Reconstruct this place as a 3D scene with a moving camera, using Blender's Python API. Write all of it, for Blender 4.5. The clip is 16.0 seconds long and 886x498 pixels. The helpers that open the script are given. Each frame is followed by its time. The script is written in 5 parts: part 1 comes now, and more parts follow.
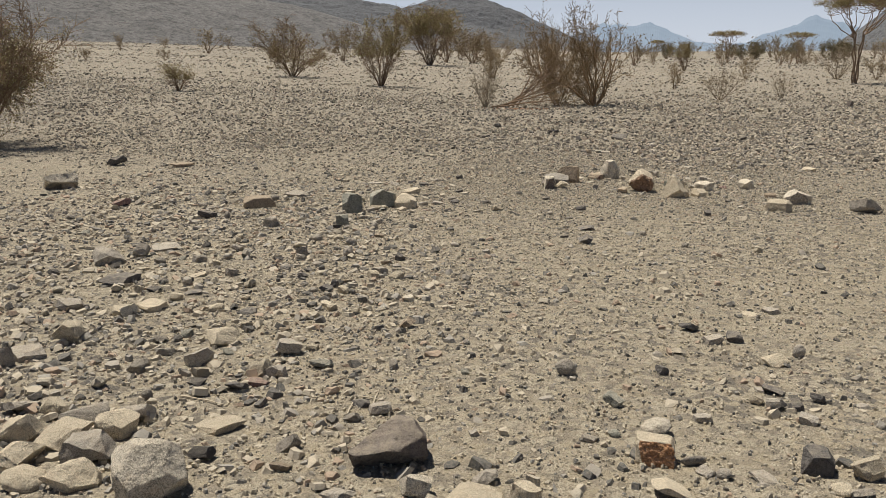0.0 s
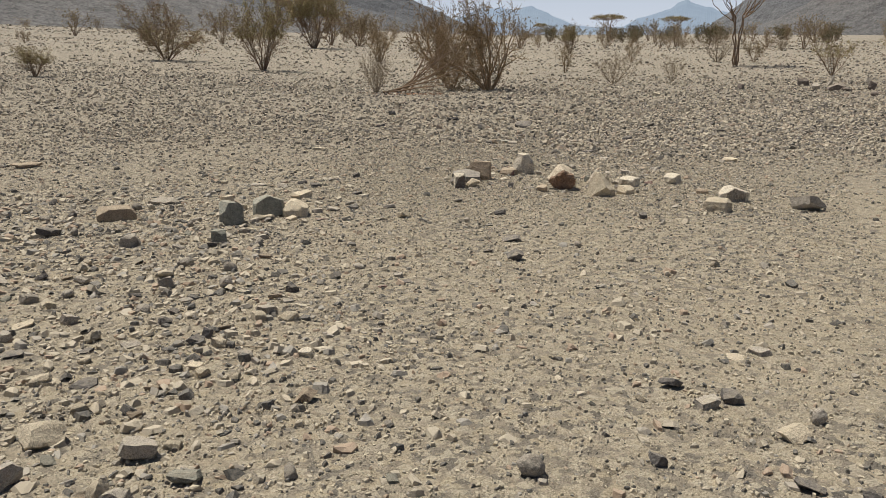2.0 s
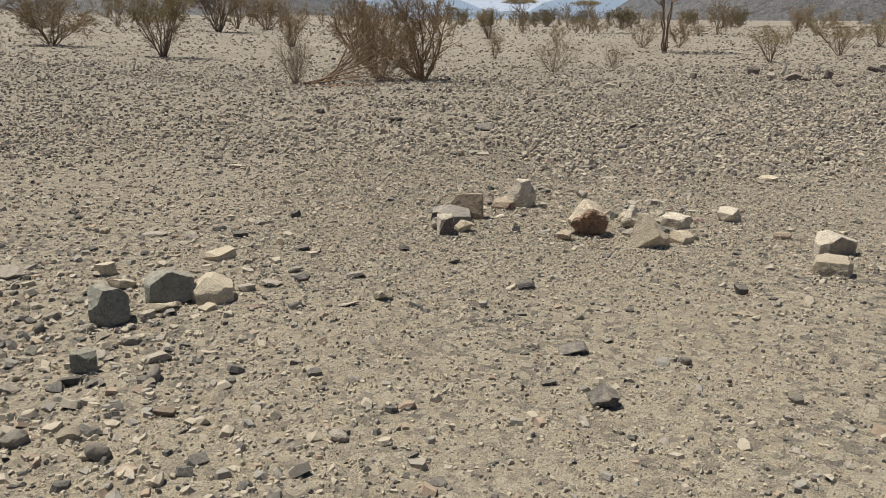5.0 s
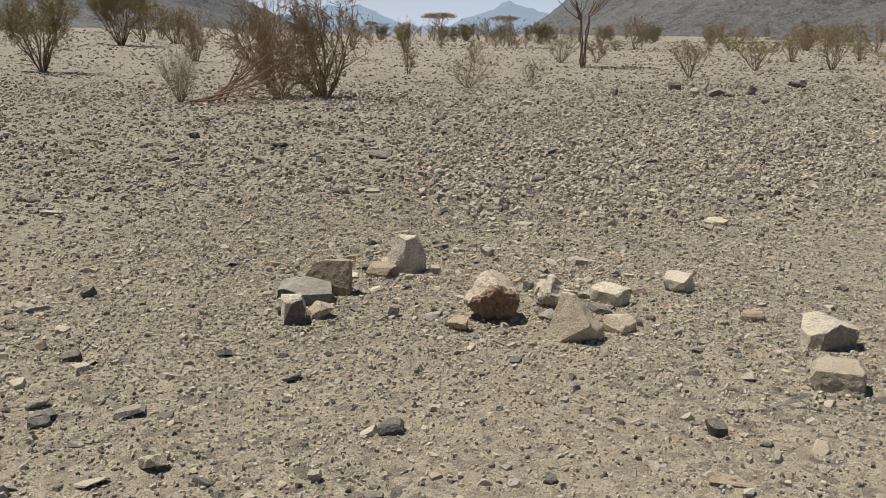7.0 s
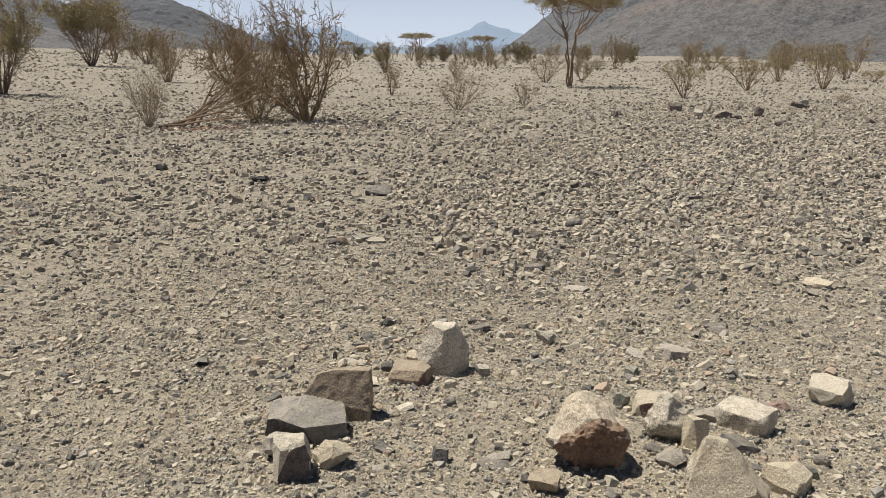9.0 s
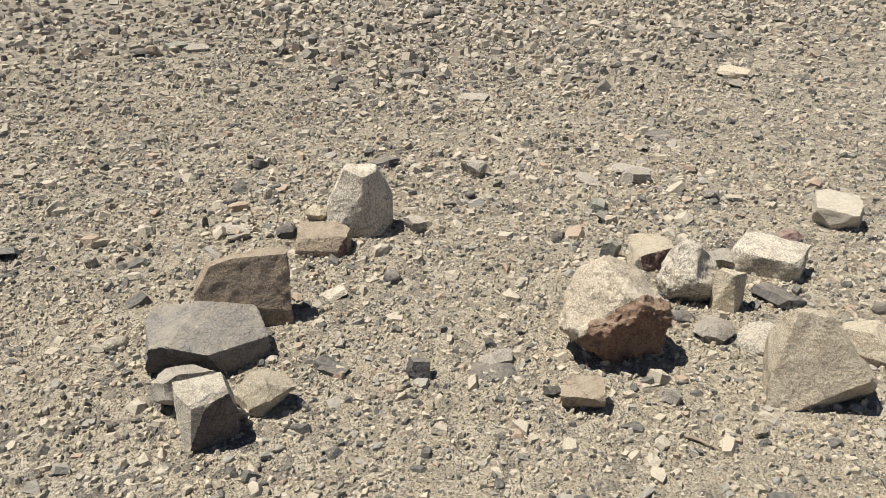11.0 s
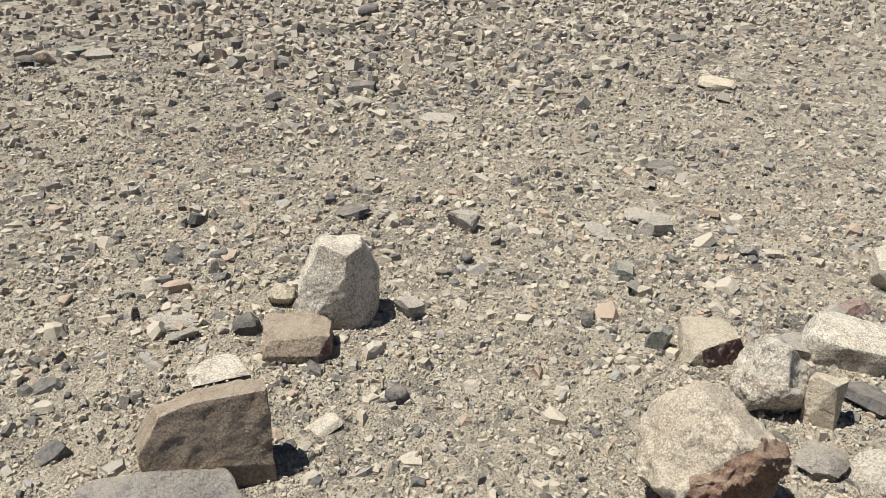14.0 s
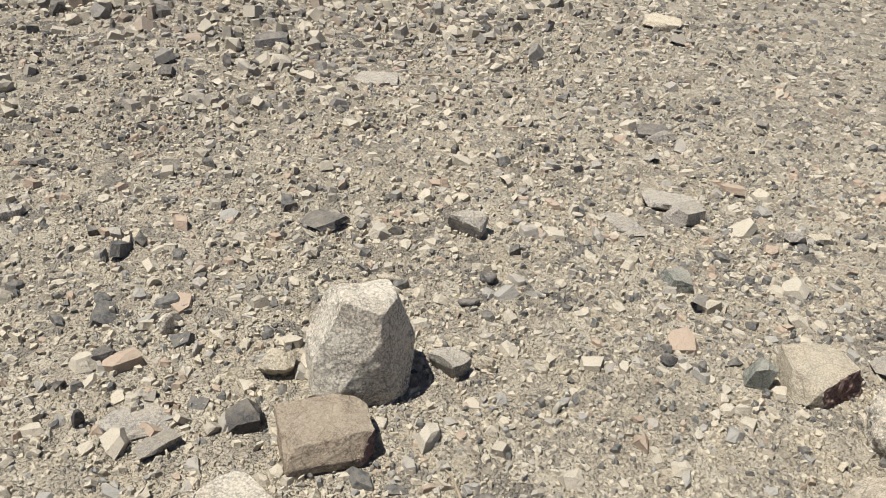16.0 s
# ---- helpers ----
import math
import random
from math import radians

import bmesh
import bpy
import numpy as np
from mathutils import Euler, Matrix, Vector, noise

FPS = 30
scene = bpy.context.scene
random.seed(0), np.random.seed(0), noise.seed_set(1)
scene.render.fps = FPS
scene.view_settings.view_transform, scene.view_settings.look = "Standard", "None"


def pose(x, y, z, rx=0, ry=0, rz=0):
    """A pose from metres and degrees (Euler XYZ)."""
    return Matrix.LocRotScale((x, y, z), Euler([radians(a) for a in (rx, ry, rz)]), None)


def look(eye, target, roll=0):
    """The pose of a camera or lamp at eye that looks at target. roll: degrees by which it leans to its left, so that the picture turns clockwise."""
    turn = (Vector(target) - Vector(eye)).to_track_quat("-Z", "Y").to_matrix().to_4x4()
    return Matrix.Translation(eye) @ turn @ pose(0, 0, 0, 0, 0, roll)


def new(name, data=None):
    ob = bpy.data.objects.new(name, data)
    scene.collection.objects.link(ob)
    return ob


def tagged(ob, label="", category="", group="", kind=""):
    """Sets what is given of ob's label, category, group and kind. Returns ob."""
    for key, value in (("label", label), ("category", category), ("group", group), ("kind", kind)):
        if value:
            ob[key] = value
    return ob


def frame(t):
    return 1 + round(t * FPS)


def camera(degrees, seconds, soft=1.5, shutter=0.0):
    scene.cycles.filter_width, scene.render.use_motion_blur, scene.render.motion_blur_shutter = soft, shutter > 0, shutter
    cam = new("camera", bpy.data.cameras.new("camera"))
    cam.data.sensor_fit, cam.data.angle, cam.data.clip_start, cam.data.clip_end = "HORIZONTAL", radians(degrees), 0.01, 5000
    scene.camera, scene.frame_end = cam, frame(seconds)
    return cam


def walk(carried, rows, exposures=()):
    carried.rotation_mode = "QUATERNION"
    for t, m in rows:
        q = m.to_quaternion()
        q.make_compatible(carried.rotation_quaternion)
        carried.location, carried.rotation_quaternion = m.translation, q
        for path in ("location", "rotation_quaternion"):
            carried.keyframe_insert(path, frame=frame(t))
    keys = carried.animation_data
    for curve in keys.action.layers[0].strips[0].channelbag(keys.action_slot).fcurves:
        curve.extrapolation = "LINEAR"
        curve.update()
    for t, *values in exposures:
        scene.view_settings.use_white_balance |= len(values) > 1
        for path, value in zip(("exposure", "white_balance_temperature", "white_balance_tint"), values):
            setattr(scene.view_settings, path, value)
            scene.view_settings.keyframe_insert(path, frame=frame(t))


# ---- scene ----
cam = camera(55.2, 16.0, soft=0.5)
PATH = [
    (0, (1.036, -2.621, 1.609), (0.674, -0.706, 1.162), -0.3),
    (0.5, (0.999, -2.342, 1.618), (0.64, -0.428, 1.161), -0.4),
    (1, (0.93, -2.096, 1.602), (0.65, -0.171, 1.136), -0.5),
    (1.5, (0.793, -1.76, 1.609), (0.648, 0.177, 1.132), -0.4),
    (2, (0.718, -1.343, 1.586), (0.613, 0.594, 1.101), -0.2),
    (2.5, (0.529, -0.956, 1.582), (0.357, 0.971, 1.073), 0.2),
    (3, (0.223, -0.556, 1.585), (-0.065, 1.351, 1.056), -0.2),
    (3.5, (0.036, -0.082, 1.568), (-0.353, 1.805, 1.031), -0.2),
    (4, (-0.036, 0.465, 1.555), (-0.301, 2.37, 1.005), 0.8),
    (4.3, (-0.056, 0.745, 1.584), (-0.165, 2.668, 1.046), 0.6),
    (4.5, (-0.057, 0.963, 1.594), (-0.073, 2.892, 1.065), 0.3),
    (4.7, (-0.026, 1.137, 1.594), (0.014, 3.067, 1.072), 0.2),
    (6.8, (0.568, 3.078, 1.561), (0.836, 4.991, 1.041), 0.1),
    (7, (0.589, 3.262, 1.53), (0.866, 5.181, 1.042), 0.3),
    (7.5, (0.596, 3.723, 1.549), (0.89, 5.662, 1.16), 0.3),
    (8, (0.633, 4.13, 1.567), (0.901, 6.083, 1.232), 0.3),
    (8.5, (0.576, 4.506, 1.539), (0.863, 6.453, 1.187), 0.4),
    (9, (0.467, 4.871, 1.496), (0.799, 6.793, 1.052), 0.2),
    (9.5, (0.42, 5.257, 1.381), (0.818, 7.121, 0.776), 0.4),
    (10, (0.331, 5.545, 1.307), (0.88, 7.315, 0.554), 1.0),
    (10.2, (0.281, 5.654, 1.31), (0.878, 7.392, 0.52), 0.9),
    (12.3, (0.212, 6.464, 1.32), (1.087, 7.984, 0.358), 0.7),
    (12.5, (0.238, 6.483, 1.325), (1.109, 8.014, 0.378), 0.5),
    (13, (0.291, 6.532, 1.336), (1.133, 8.1, 0.423), 0.4),
    (13.5, (0.304, 6.632, 1.316), (1.169, 8.183, 0.398), 1.5),
    (14, (0.276, 6.831, 1.312), (1.225, 8.321, 0.375), 2.6),
    (14.5, (0.227, 7.028, 1.262), (1.194, 8.468, 0.266), 3.6),
    (15, (0.275, 7.272, 1.232), (1.231, 8.682, 0.185), 4.1),
    (15.5, (0.293, 7.424, 1.22), (1.337, 8.749, 0.145), 5.5),
    (16, (0.253, 7.645, 1.234), (1.462, 8.818, 0.157), 5.5),
]
walk(cam, [(t, look(eye, target, roll)) for t, eye, target, roll in PATH], exposures=[(0, 0.2, 6450, 10), (4.5, 0.23, 6250, 10), (8, 0.17, 6250, 10), (9, 0.36, 6250, 10), (10, 0.57, 6250, 10), (12.5, 0.57, 5950, 10), (16, 0.56, 5950, 10)])

# ---- sky and sun ----
SUN_EL, SUN_AZ = 68, -60
world = bpy.data.worlds.new("sky")
scene.world = world
world.use_nodes = True
wn = world.node_tree
sky = wn.nodes.new("ShaderNodeTexSky")
sky.sky_type, sky.sun_disc = "NISHITA", False
sky.sun_elevation, sky.sun_rotation = radians(SUN_EL), radians(SUN_AZ)
sky.air_density, sky.dust_density, sky.ozone_density = 0.45, 0.0, 1.0
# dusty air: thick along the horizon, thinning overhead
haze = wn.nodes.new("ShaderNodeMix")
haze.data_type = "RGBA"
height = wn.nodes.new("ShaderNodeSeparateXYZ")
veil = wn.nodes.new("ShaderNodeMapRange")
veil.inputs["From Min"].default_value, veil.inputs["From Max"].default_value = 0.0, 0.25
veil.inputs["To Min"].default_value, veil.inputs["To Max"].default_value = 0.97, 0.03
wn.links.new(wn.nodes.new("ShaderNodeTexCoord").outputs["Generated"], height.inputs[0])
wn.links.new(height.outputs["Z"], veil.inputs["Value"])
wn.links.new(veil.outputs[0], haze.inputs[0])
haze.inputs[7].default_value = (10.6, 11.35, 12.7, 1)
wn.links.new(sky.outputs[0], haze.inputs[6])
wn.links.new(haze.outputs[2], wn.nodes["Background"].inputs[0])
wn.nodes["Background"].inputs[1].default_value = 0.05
sun_data = bpy.data.lights.new("sun", "SUN")
sun_data.energy, sun_data.angle, sun_data.color = 5.0, radians(0.6), (1.0, 0.925, 0.795)
sun = new("sun", sun_data)
sun_dir = Vector((math.sin(radians(SUN_AZ)) * math.cos(radians(SUN_EL)), math.cos(radians(SUN_AZ)) * math.cos(radians(SUN_EL)), math.sin(radians(SUN_EL))))
sun.matrix_world = look(sun_dir * 60, (0, 0, 0))


# ---- materials ----
class Nodes:
    """A small builder for node materials."""

    def __init__(self, name, rough=0.9):
        self.mat = bpy.data.materials.new(name)
        self.mat.use_nodes = True
        self.tree = self.mat.node_tree
        self.shader = self.tree.nodes["Principled BSDF"]
        self.shader.inputs["Roughness"].default_value = rough
        self.shader.inputs["Specular IOR Level"].default_value = 0.25
        self.place = self.add("ShaderNodeTexCoord").outputs["Object"]

    def add(self, kind, **sockets):
        node = self.tree.nodes.new(kind)
        for key, value in sockets.items():
            self.put(node.inputs[key.replace("_", " ")], value)
        return node

    def put(self, socket, value):
        if isinstance(value, bpy.types.NodeSocket):
            self.tree.links.new(value, socket)
        else:
            socket.default_value = value

    def noise(self, scale, detail=4.0, rough=0.6, vector=None):
        return self.add("ShaderNodeTexNoise", Vector=vector or self.place, Scale=scale, Detail=detail, Roughness=rough).outputs["Fac"]

    def cells(self, scale, out="Distance", feature="F1", vector=None):
        node = self.add("ShaderNodeTexVoronoi", Vector=vector or self.place, Scale=scale)
        node.feature = feature
        return node.outputs[out]

    def ramp(self, fac, stops, steps=False):
        node = self.add("ShaderNodeValToRGB", Fac=fac)
        if steps:
            node.color_ramp.interpolation = "CONSTANT"
        band = node.color_ramp.elements
        while len(band) < len(stops):
            band.new(1.0)
        for e, (at, colour) in zip(band, stops):
            e.position = at
            e.color = (*colour, 1) if isinstance(colour, tuple) else (colour, colour, colour, 1)
        return node.outputs["Color"]

    def mix(self, fac, a, b, blend="MIX"):
        node = self.tree.nodes.new("ShaderNodeMix")
        node.data_type, node.blend_type = "RGBA", blend
        self.put(node.inputs[0], fac)
        self.put(node.inputs[6], (*a, 1) if isinstance(a, tuple) else a)
        self.put(node.inputs[7], (*b, 1) if isinstance(b, tuple) else b)
        return node.outputs[2]

    def math(self, op, a, b=0.0):
        node = self.add("ShaderNodeMath")
        node.operation = op
        self.put(node.inputs[0], a)
        self.put(node.inputs[1], b)
        return node.outputs[0]

    def bump(self, height, strength, distance):
        node = self.add("ShaderNodeBump", Height=height, Strength=strength, Distance=distance)
        previous = self.shader.inputs["Normal"]
        if previous.is_linked:
            self.tree.links.new(previous.links[0].from_socket, node.inputs["Normal"])
        self.tree.links.new(node.outputs[0], previous)

    def done(self, colour):
        self.put(self.shader.inputs["Base Color"], (*colour, 1) if isinstance(colour, tuple) else colour)
        return self.mat


def ground_material():
    n = Nodes("desert_gravel", 0.95)
    broad = n.noise(0.35, 5, 0.6)
    patch = n.noise(2.2, 5, 0.65)
    base = n.mix(n.ramp(broad, [(0.35, 0.0), (0.65, 1.0)]), (0.40, 0.33, 0.225), (0.33, 0.285, 0.21))
    base = n.mix(n.ramp(patch, [(0.4, 0.0), (0.62, 1.0)]), base, (0.43, 0.37, 0.265))
    grit_tone = n.ramp(n.cells(300, "Color"), [(0.0, (0.12, 0.11, 0.10)), (0.16, (0.30, 0.25, 0.18)), (0.45, (0.43, 0.37, 0.275)), (0.85, (0.53, 0.475, 0.37))])
    base = n.mix(0.4, base, grit_tone)
    chip_tone = n.ramp(n.cells(120, "Color"), [(0.0, (0.09, 0.088, 0.085)), (0.18, (0.25, 0.215, 0.165)), (0.5, (0.43, 0.375, 0.285)), (0.9, (0.55, 0.495, 0.39))])
    base = n.mix(n.ramp(n.noise(9, 4), [(0.40, 0.0), (0.56, 0.8)]), base, chip_tone)
    # desert pavement away from the trodden sandy stretch, its stones' shade mixed in
    away = n.add("ShaderNodeVectorMath", Vector=n.place)
    away.operation = "LENGTH"
    outer = n.ramp(n.math("ADD", n.math("MULTIPLY", away.outputs["Value"], 0.02), n.math("MULTIPLY", n.noise(0.25, 4), 0.25)), [(0.22, 0.0), (0.6, 0.85)])
    base = n.mix(outer, base, (0.31, 0.275, 0.222))
    # farther out, painted darker in place of the missing stone shadows
    plain = n.ramp(n.math("MULTIPLY", away.outputs["Value"], 0.008), [(0.35, 0.0), (0.9, 0.6)])
    base = n.mix(plain, base, (0.21, 0.19, 0.16))
    # stretches of darker stone and paler wash far across the plain
    bands = n.ramp(n.noise(1.6, 7, 0.75), [(0.44, 0.0), (0.60, 1.0)])
    base = n.mix(n.math("MULTIPLY", n.math("MULTIPLY", bands, outer), 0.45), base, (0.115, 0.105, 0.093))
    wash = n.ramp(n.noise(0.12, 6, 0.65), [(0.5, 0.0), (0.66, 0.7)])
    base = n.mix(n.math("MULTIPLY", wash, outer), base, (0.40, 0.35, 0.27))
    # larger stones set in the surface, thicker in some stretches
    thick = n.ramp(n.noise(0.5, 4, 0.6), [(0.35, 0.25), (0.6, 0.9)])
    stone_tone = n.ramp(n.cells(19, "Color"), [(0.0, (0.075, 0.072, 0.07)), (0.3, (0.17, 0.155, 0.135)), (0.55, (0.29, 0.25, 0.195)), (0.8, (0.47, 0.42, 0.33))])
    is_stone = n.ramp(n.noise(13, 3, 0.5), [(0.46, 0.0), (0.51, 1.0)])
    base = n.mix(n.math("MULTIPLY", thick, is_stone), base, stone_tone)
    n.bump(n.math("SUBTRACT", 1.0, n.cells(300)), 0.9, 0.005)
    n.bump(n.math("SUBTRACT", 1.0, n.cells(120)), 0.9, 0.010)
    n.bump(n.math("SUBTRACT", 1.0, n.cells(19)), 0.4, 0.03)
    n.bump(n.noise(14, 6, 0.7), 0.5, 0.03)
    return n.done(base)


def stone_stuff_material(name, stops):
    """Loose chips: each one takes its own tone."""
    n = Nodes(name, 0.85)
    island = n.add("ShaderNodeNewGeometry").outputs["Random Per Island"]
    tone = n.ramp(island, stops, steps=True)
    tone = n.mix(n.ramp(n.noise(300, 3), [(0.35, 0.3), (0.47, 0.0)]), tone, (0.14, 0.13, 0.115))
    tone = n.mix(n.ramp(n.noise(90, 3), [(0.35, 0.0), (0.7, 0.35)]), tone, (0.44, 0.38, 0.29))
    n.bump(n.noise(130, 6, 0.7), 0.8, 0.007)
    return n.done(tone)


def rock_material(name, main, second, spot, scale=1.0, spotty=0.5, dust=0.35):
    """Weathered stone: two tones, specks, fine cracks and a thin film of dust on what faces up."""
    n = Nodes(name, 0.82)
    vary = n.add("ShaderNodeObjectInfo").outputs["Random"]
    shift = n.add("ShaderNodeCombineXYZ", X=n.math("MULTIPLY", vary, 37.0), Y=n.math("MULTIPLY", vary, 11.0))
    where = n.add("ShaderNodeVectorMath")
    where.operation = "ADD"
    n.put(where.inputs[0], n.place)
    n.put(where.inputs[1], shift.outputs[0])
    v = where.outputs[0]
    tone = n.mix(n.ramp(n.noise(12 * scale, 8, 0.74, v), [(0.42, 0.0), (0.58, 1.0)]), main, second)
    tone = n.mix(n.ramp(n.noise(11 * scale, 7, 0.68, v), [(0.5, 0.0), (0.62, 0.55)]), tone, (main[0] * 0.72, main[1] * 0.56, main[2] * 0.46))
    tone = n.mix(n.ramp(n.noise(32 * scale, 8, 0.75, v), [(0.49, 0.0), (0.60, 0.7)]), tone, tuple(c * 0.5 for c in main))
    tone = n.mix(n.ramp(n.noise(70 * scale, 5, 0.7, v), [(0.49, 0.0), (0.58, spotty)]), tone, spot)
    tone = n.mix(n.ramp(n.noise(260 * scale, 3, 0.6, v), [(0.40, 0.0), (0.58, 0.75)]), tone, tuple(c * min(1.5, 0.72 / main[0]) for c in main))
    tone = n.mix(n.ramp(n.noise(190 * scale, 3, 0.6, v), [(0.34, 0.5), (0.42, 0.0)]), tone, tuple(c * 0.4 for c in main))
    fleck = n.math("ABSOLUTE", n.math("SUBTRACT", n.noise(46 * scale, 6, 0.72, v), 0.5))
    tone = n.mix(n.math("MULTIPLY", n.ramp(fleck, [(0.006, 1.0), (0.03, 0.0)]), n.ramp(n.noise(13 * scale, 4, 0.6, v), [(0.42, 0.0), (0.56, spotty * 1.2)])), tone, tuple(c * 0.6 for c in spot))
    crack = n.ramp(n.cells(14 * scale, "Distance", "DISTANCE_TO_EDGE", v), [(0.0, 1.0), (0.018, 0.0)])
    tone = n.mix(n.math("MULTIPLY", crack, 0.55), tone, tuple(c * 0.4 for c in main))
    up = n.add("ShaderNodeSeparateXYZ", Vector=n.add("ShaderNodeNewGeometry").outputs["Normal"]).outputs["Z"]
    film = n.math("MULTIPLY", n.ramp(up, [(0.45, 0.0), (0.95, 1.0)]), n.ramp(n.noise(22 * scale, 5, 0.7, v), [(0.35, 0.0), (0.7, dust * 1.6)]))
    tone = n.mix(film, tone, (0.47, 0.41, 0.31))
    bright = n.add("ShaderNodeHueSaturation", Color=tone, Value=n.math("ADD", n.math("MULTIPLY", vary, 0.3), 0.95))
    n.bump(n.noise(300 * scale, 4, 0.7, v), 0.9, 0.004)
    n.bump(n.cells(95 * scale, "Distance", "F1", v), 0.4, 0.008)
    n.bump(n.noise(60 * scale, 8, 0.76, v), 0.9, 0.009)
    return n.done(bright.outputs[0])


TAN = rock_material("tan_stone", (0.45, 0.388, 0.29), (0.36, 0.312, 0.238), (0.5, 0.45, 0.36))
PALE = rock_material("pale_stone", (0.53, 0.48, 0.39), (0.43, 0.385, 0.31), (0.3, 0.27, 0.23), spotty=0.3)
SLATE = rock_material("grey_stone", (0.31, 0.28, 0.24), (0.40, 0.36, 0.30), (0.17, 0.16, 0.15))
BASALT = rock_material("basalt_stone", (0.20, 0.187, 0.172), (0.275, 0.255, 0.232), (0.12, 0.113, 0.107))
DARK = rock_material("dark_stone", (0.085, 0.08, 0.078), (0.13, 0.12, 0.115), (0.22, 0.2, 0.18), dust=0.3)
GREEN = rock_material("green_stone", (0.20, 0.203, 0.175), (0.33, 0.318, 0.265), (0.10, 0.103, 0.092))
RUST = rock_material("rusty_stone", (0.30, 0.24, 0.175), (0.38, 0.315, 0.235), (0.17, 0.115, 0.08))
RUSTDARK = rock_material("dark_brown_stone", (0.15, 0.125, 0.11), (0.23, 0.20, 0.175), (0.08, 0.065, 0.06))
MAROON = rock_material("maroon_stone", (0.20, 0.12, 0.105), (0.34, 0.27, 0.23), (0.12, 0.075, 0.07))
OCHRE = rock_material("ochre_stone", (0.42, 0.22, 0.11), (0.38, 0.25, 0.15), (0.2, 0.11, 0.065))
BROWNFACE = rock_material("brown_fracture", (0.225, 0.145, 0.10), (0.32, 0.225, 0.155), (0.10, 0.06, 0.043), dust=0.3)
MOTTLED = rock_material("mottled_granite", (0.52, 0.468, 0.383), (0.40, 0.363, 0.298), (0.145, 0.135, 0.112), scale=0.75, spotty=0.6, dust=0.25)
GRANITE = rock_material("tan_granite", (0.52, 0.455, 0.355), (0.44, 0.375, 0.285), (0.24, 0.18, 0.12), scale=0.9, spotty=0.5)
CHIPS = stone_stuff_material("mixed_chips", [(0.0, (0.53, 0.465, 0.35)), (0.25, (0.46, 0.405, 0.31)), (0.44, (0.54, 0.478, 0.37)), (0.60, (0.37, 0.34, 0.285)), (0.72, (0.26, 0.255, 0.24)), (0.79, (0.40, 0.315, 0.235)), (0.84, (0.10, 0.10, 0.098)), (0.97, (0.53, 0.478, 0.39))])
GREY_CHIPS = stone_stuff_material("grey_chips", [(0.0, (0.48, 0.425, 0.335)), (0.22, (0.31, 0.295, 0.265)), (0.34, (0.50, 0.44, 0.342)), (0.52, (0.35, 0.32, 0.275)), (0.64, (0.095, 0.095, 0.093)), (0.83, (0.39, 0.295, 0.22)), (0.93, (0.48, 0.43, 0.345))])
DARK_CHIPS = stone_stuff_material("dark_chips", [(0.0, (0.40, 0.355, 0.28)), (0.24, (0.30, 0.27, 0.225)), (0.44, (0.47, 0.415, 0.325)), (0.60, (0.20, 0.187, 0.17)), (0.75, (0.32, 0.255, 0.20)), (0.84, (0.08, 0.076, 0.072)), (0.96, (0.50, 0.45, 0.36))])
LITTER = stone_stuff_material("red_litter", [(0.0, (0.36, 0.17, 0.09)), (0.4, (0.28, 0.14, 0.085)), (0.75, (0.42, 0.24, 0.14))])


def bark_material(name, a, b):
    n = Nodes(name, 0.9)
    tone = n.mix(n.ramp(n.noise(25, 5), [(0.35, 0.0), (0.65, 1.0)]), a, b)
    n.bump(n.noise(90, 4), 0.5, 0.005)
    return n.done(tone)


def leaf_material(name, a, b, c):
    n = Nodes(name, 0.7)
    island = n.add("ShaderNodeNewGeometry").outputs["Random Per Island"]
    tone = n.ramp(island, [(0.0, a), (0.45, b), (1.0, c)])
    tone = n.mix(n.ramp(n.noise(2.5, 3), [(0.4, 0.0), (0.7, 0.6)]), tone, a)
    return n.done(tone)


BARK = bark_material("brown_bark", (0.27, 0.19, 0.125), (0.17, 0.12, 0.085))
REDBARK = bark_material("reddish_bark", (0.42, 0.285, 0.165), (0.28, 0.19, 0.11))
GREYBARK = bark_material("dry_grey_bark", (0.33, 0.27, 0.195), (0.22, 0.175, 0.125))
TWIG = bark_material("dry_twigs", (0.30, 0.215, 0.125), (0.20, 0.145, 0.085))
BLEACHED = bark_material("bleached_twigs", (0.55, 0.48, 0.37), (0.42, 0.36, 0.27))
OLIVE = leaf_material("olive_leaves", (0.27, 0.225, 0.105), (0.34, 0.285, 0.145), (0.21, 0.175, 0.09))
DRY = leaf_material("dry_leaves", (0.27, 0.215, 0.125), (0.22, 0.17, 0.10), (0.33, 0.27, 0.16))
DARKLEAF = leaf_material("dark_leaves", (0.14, 0.12, 0.065), (0.17, 0.145, 0.075), (0.11, 0.095, 0.055))


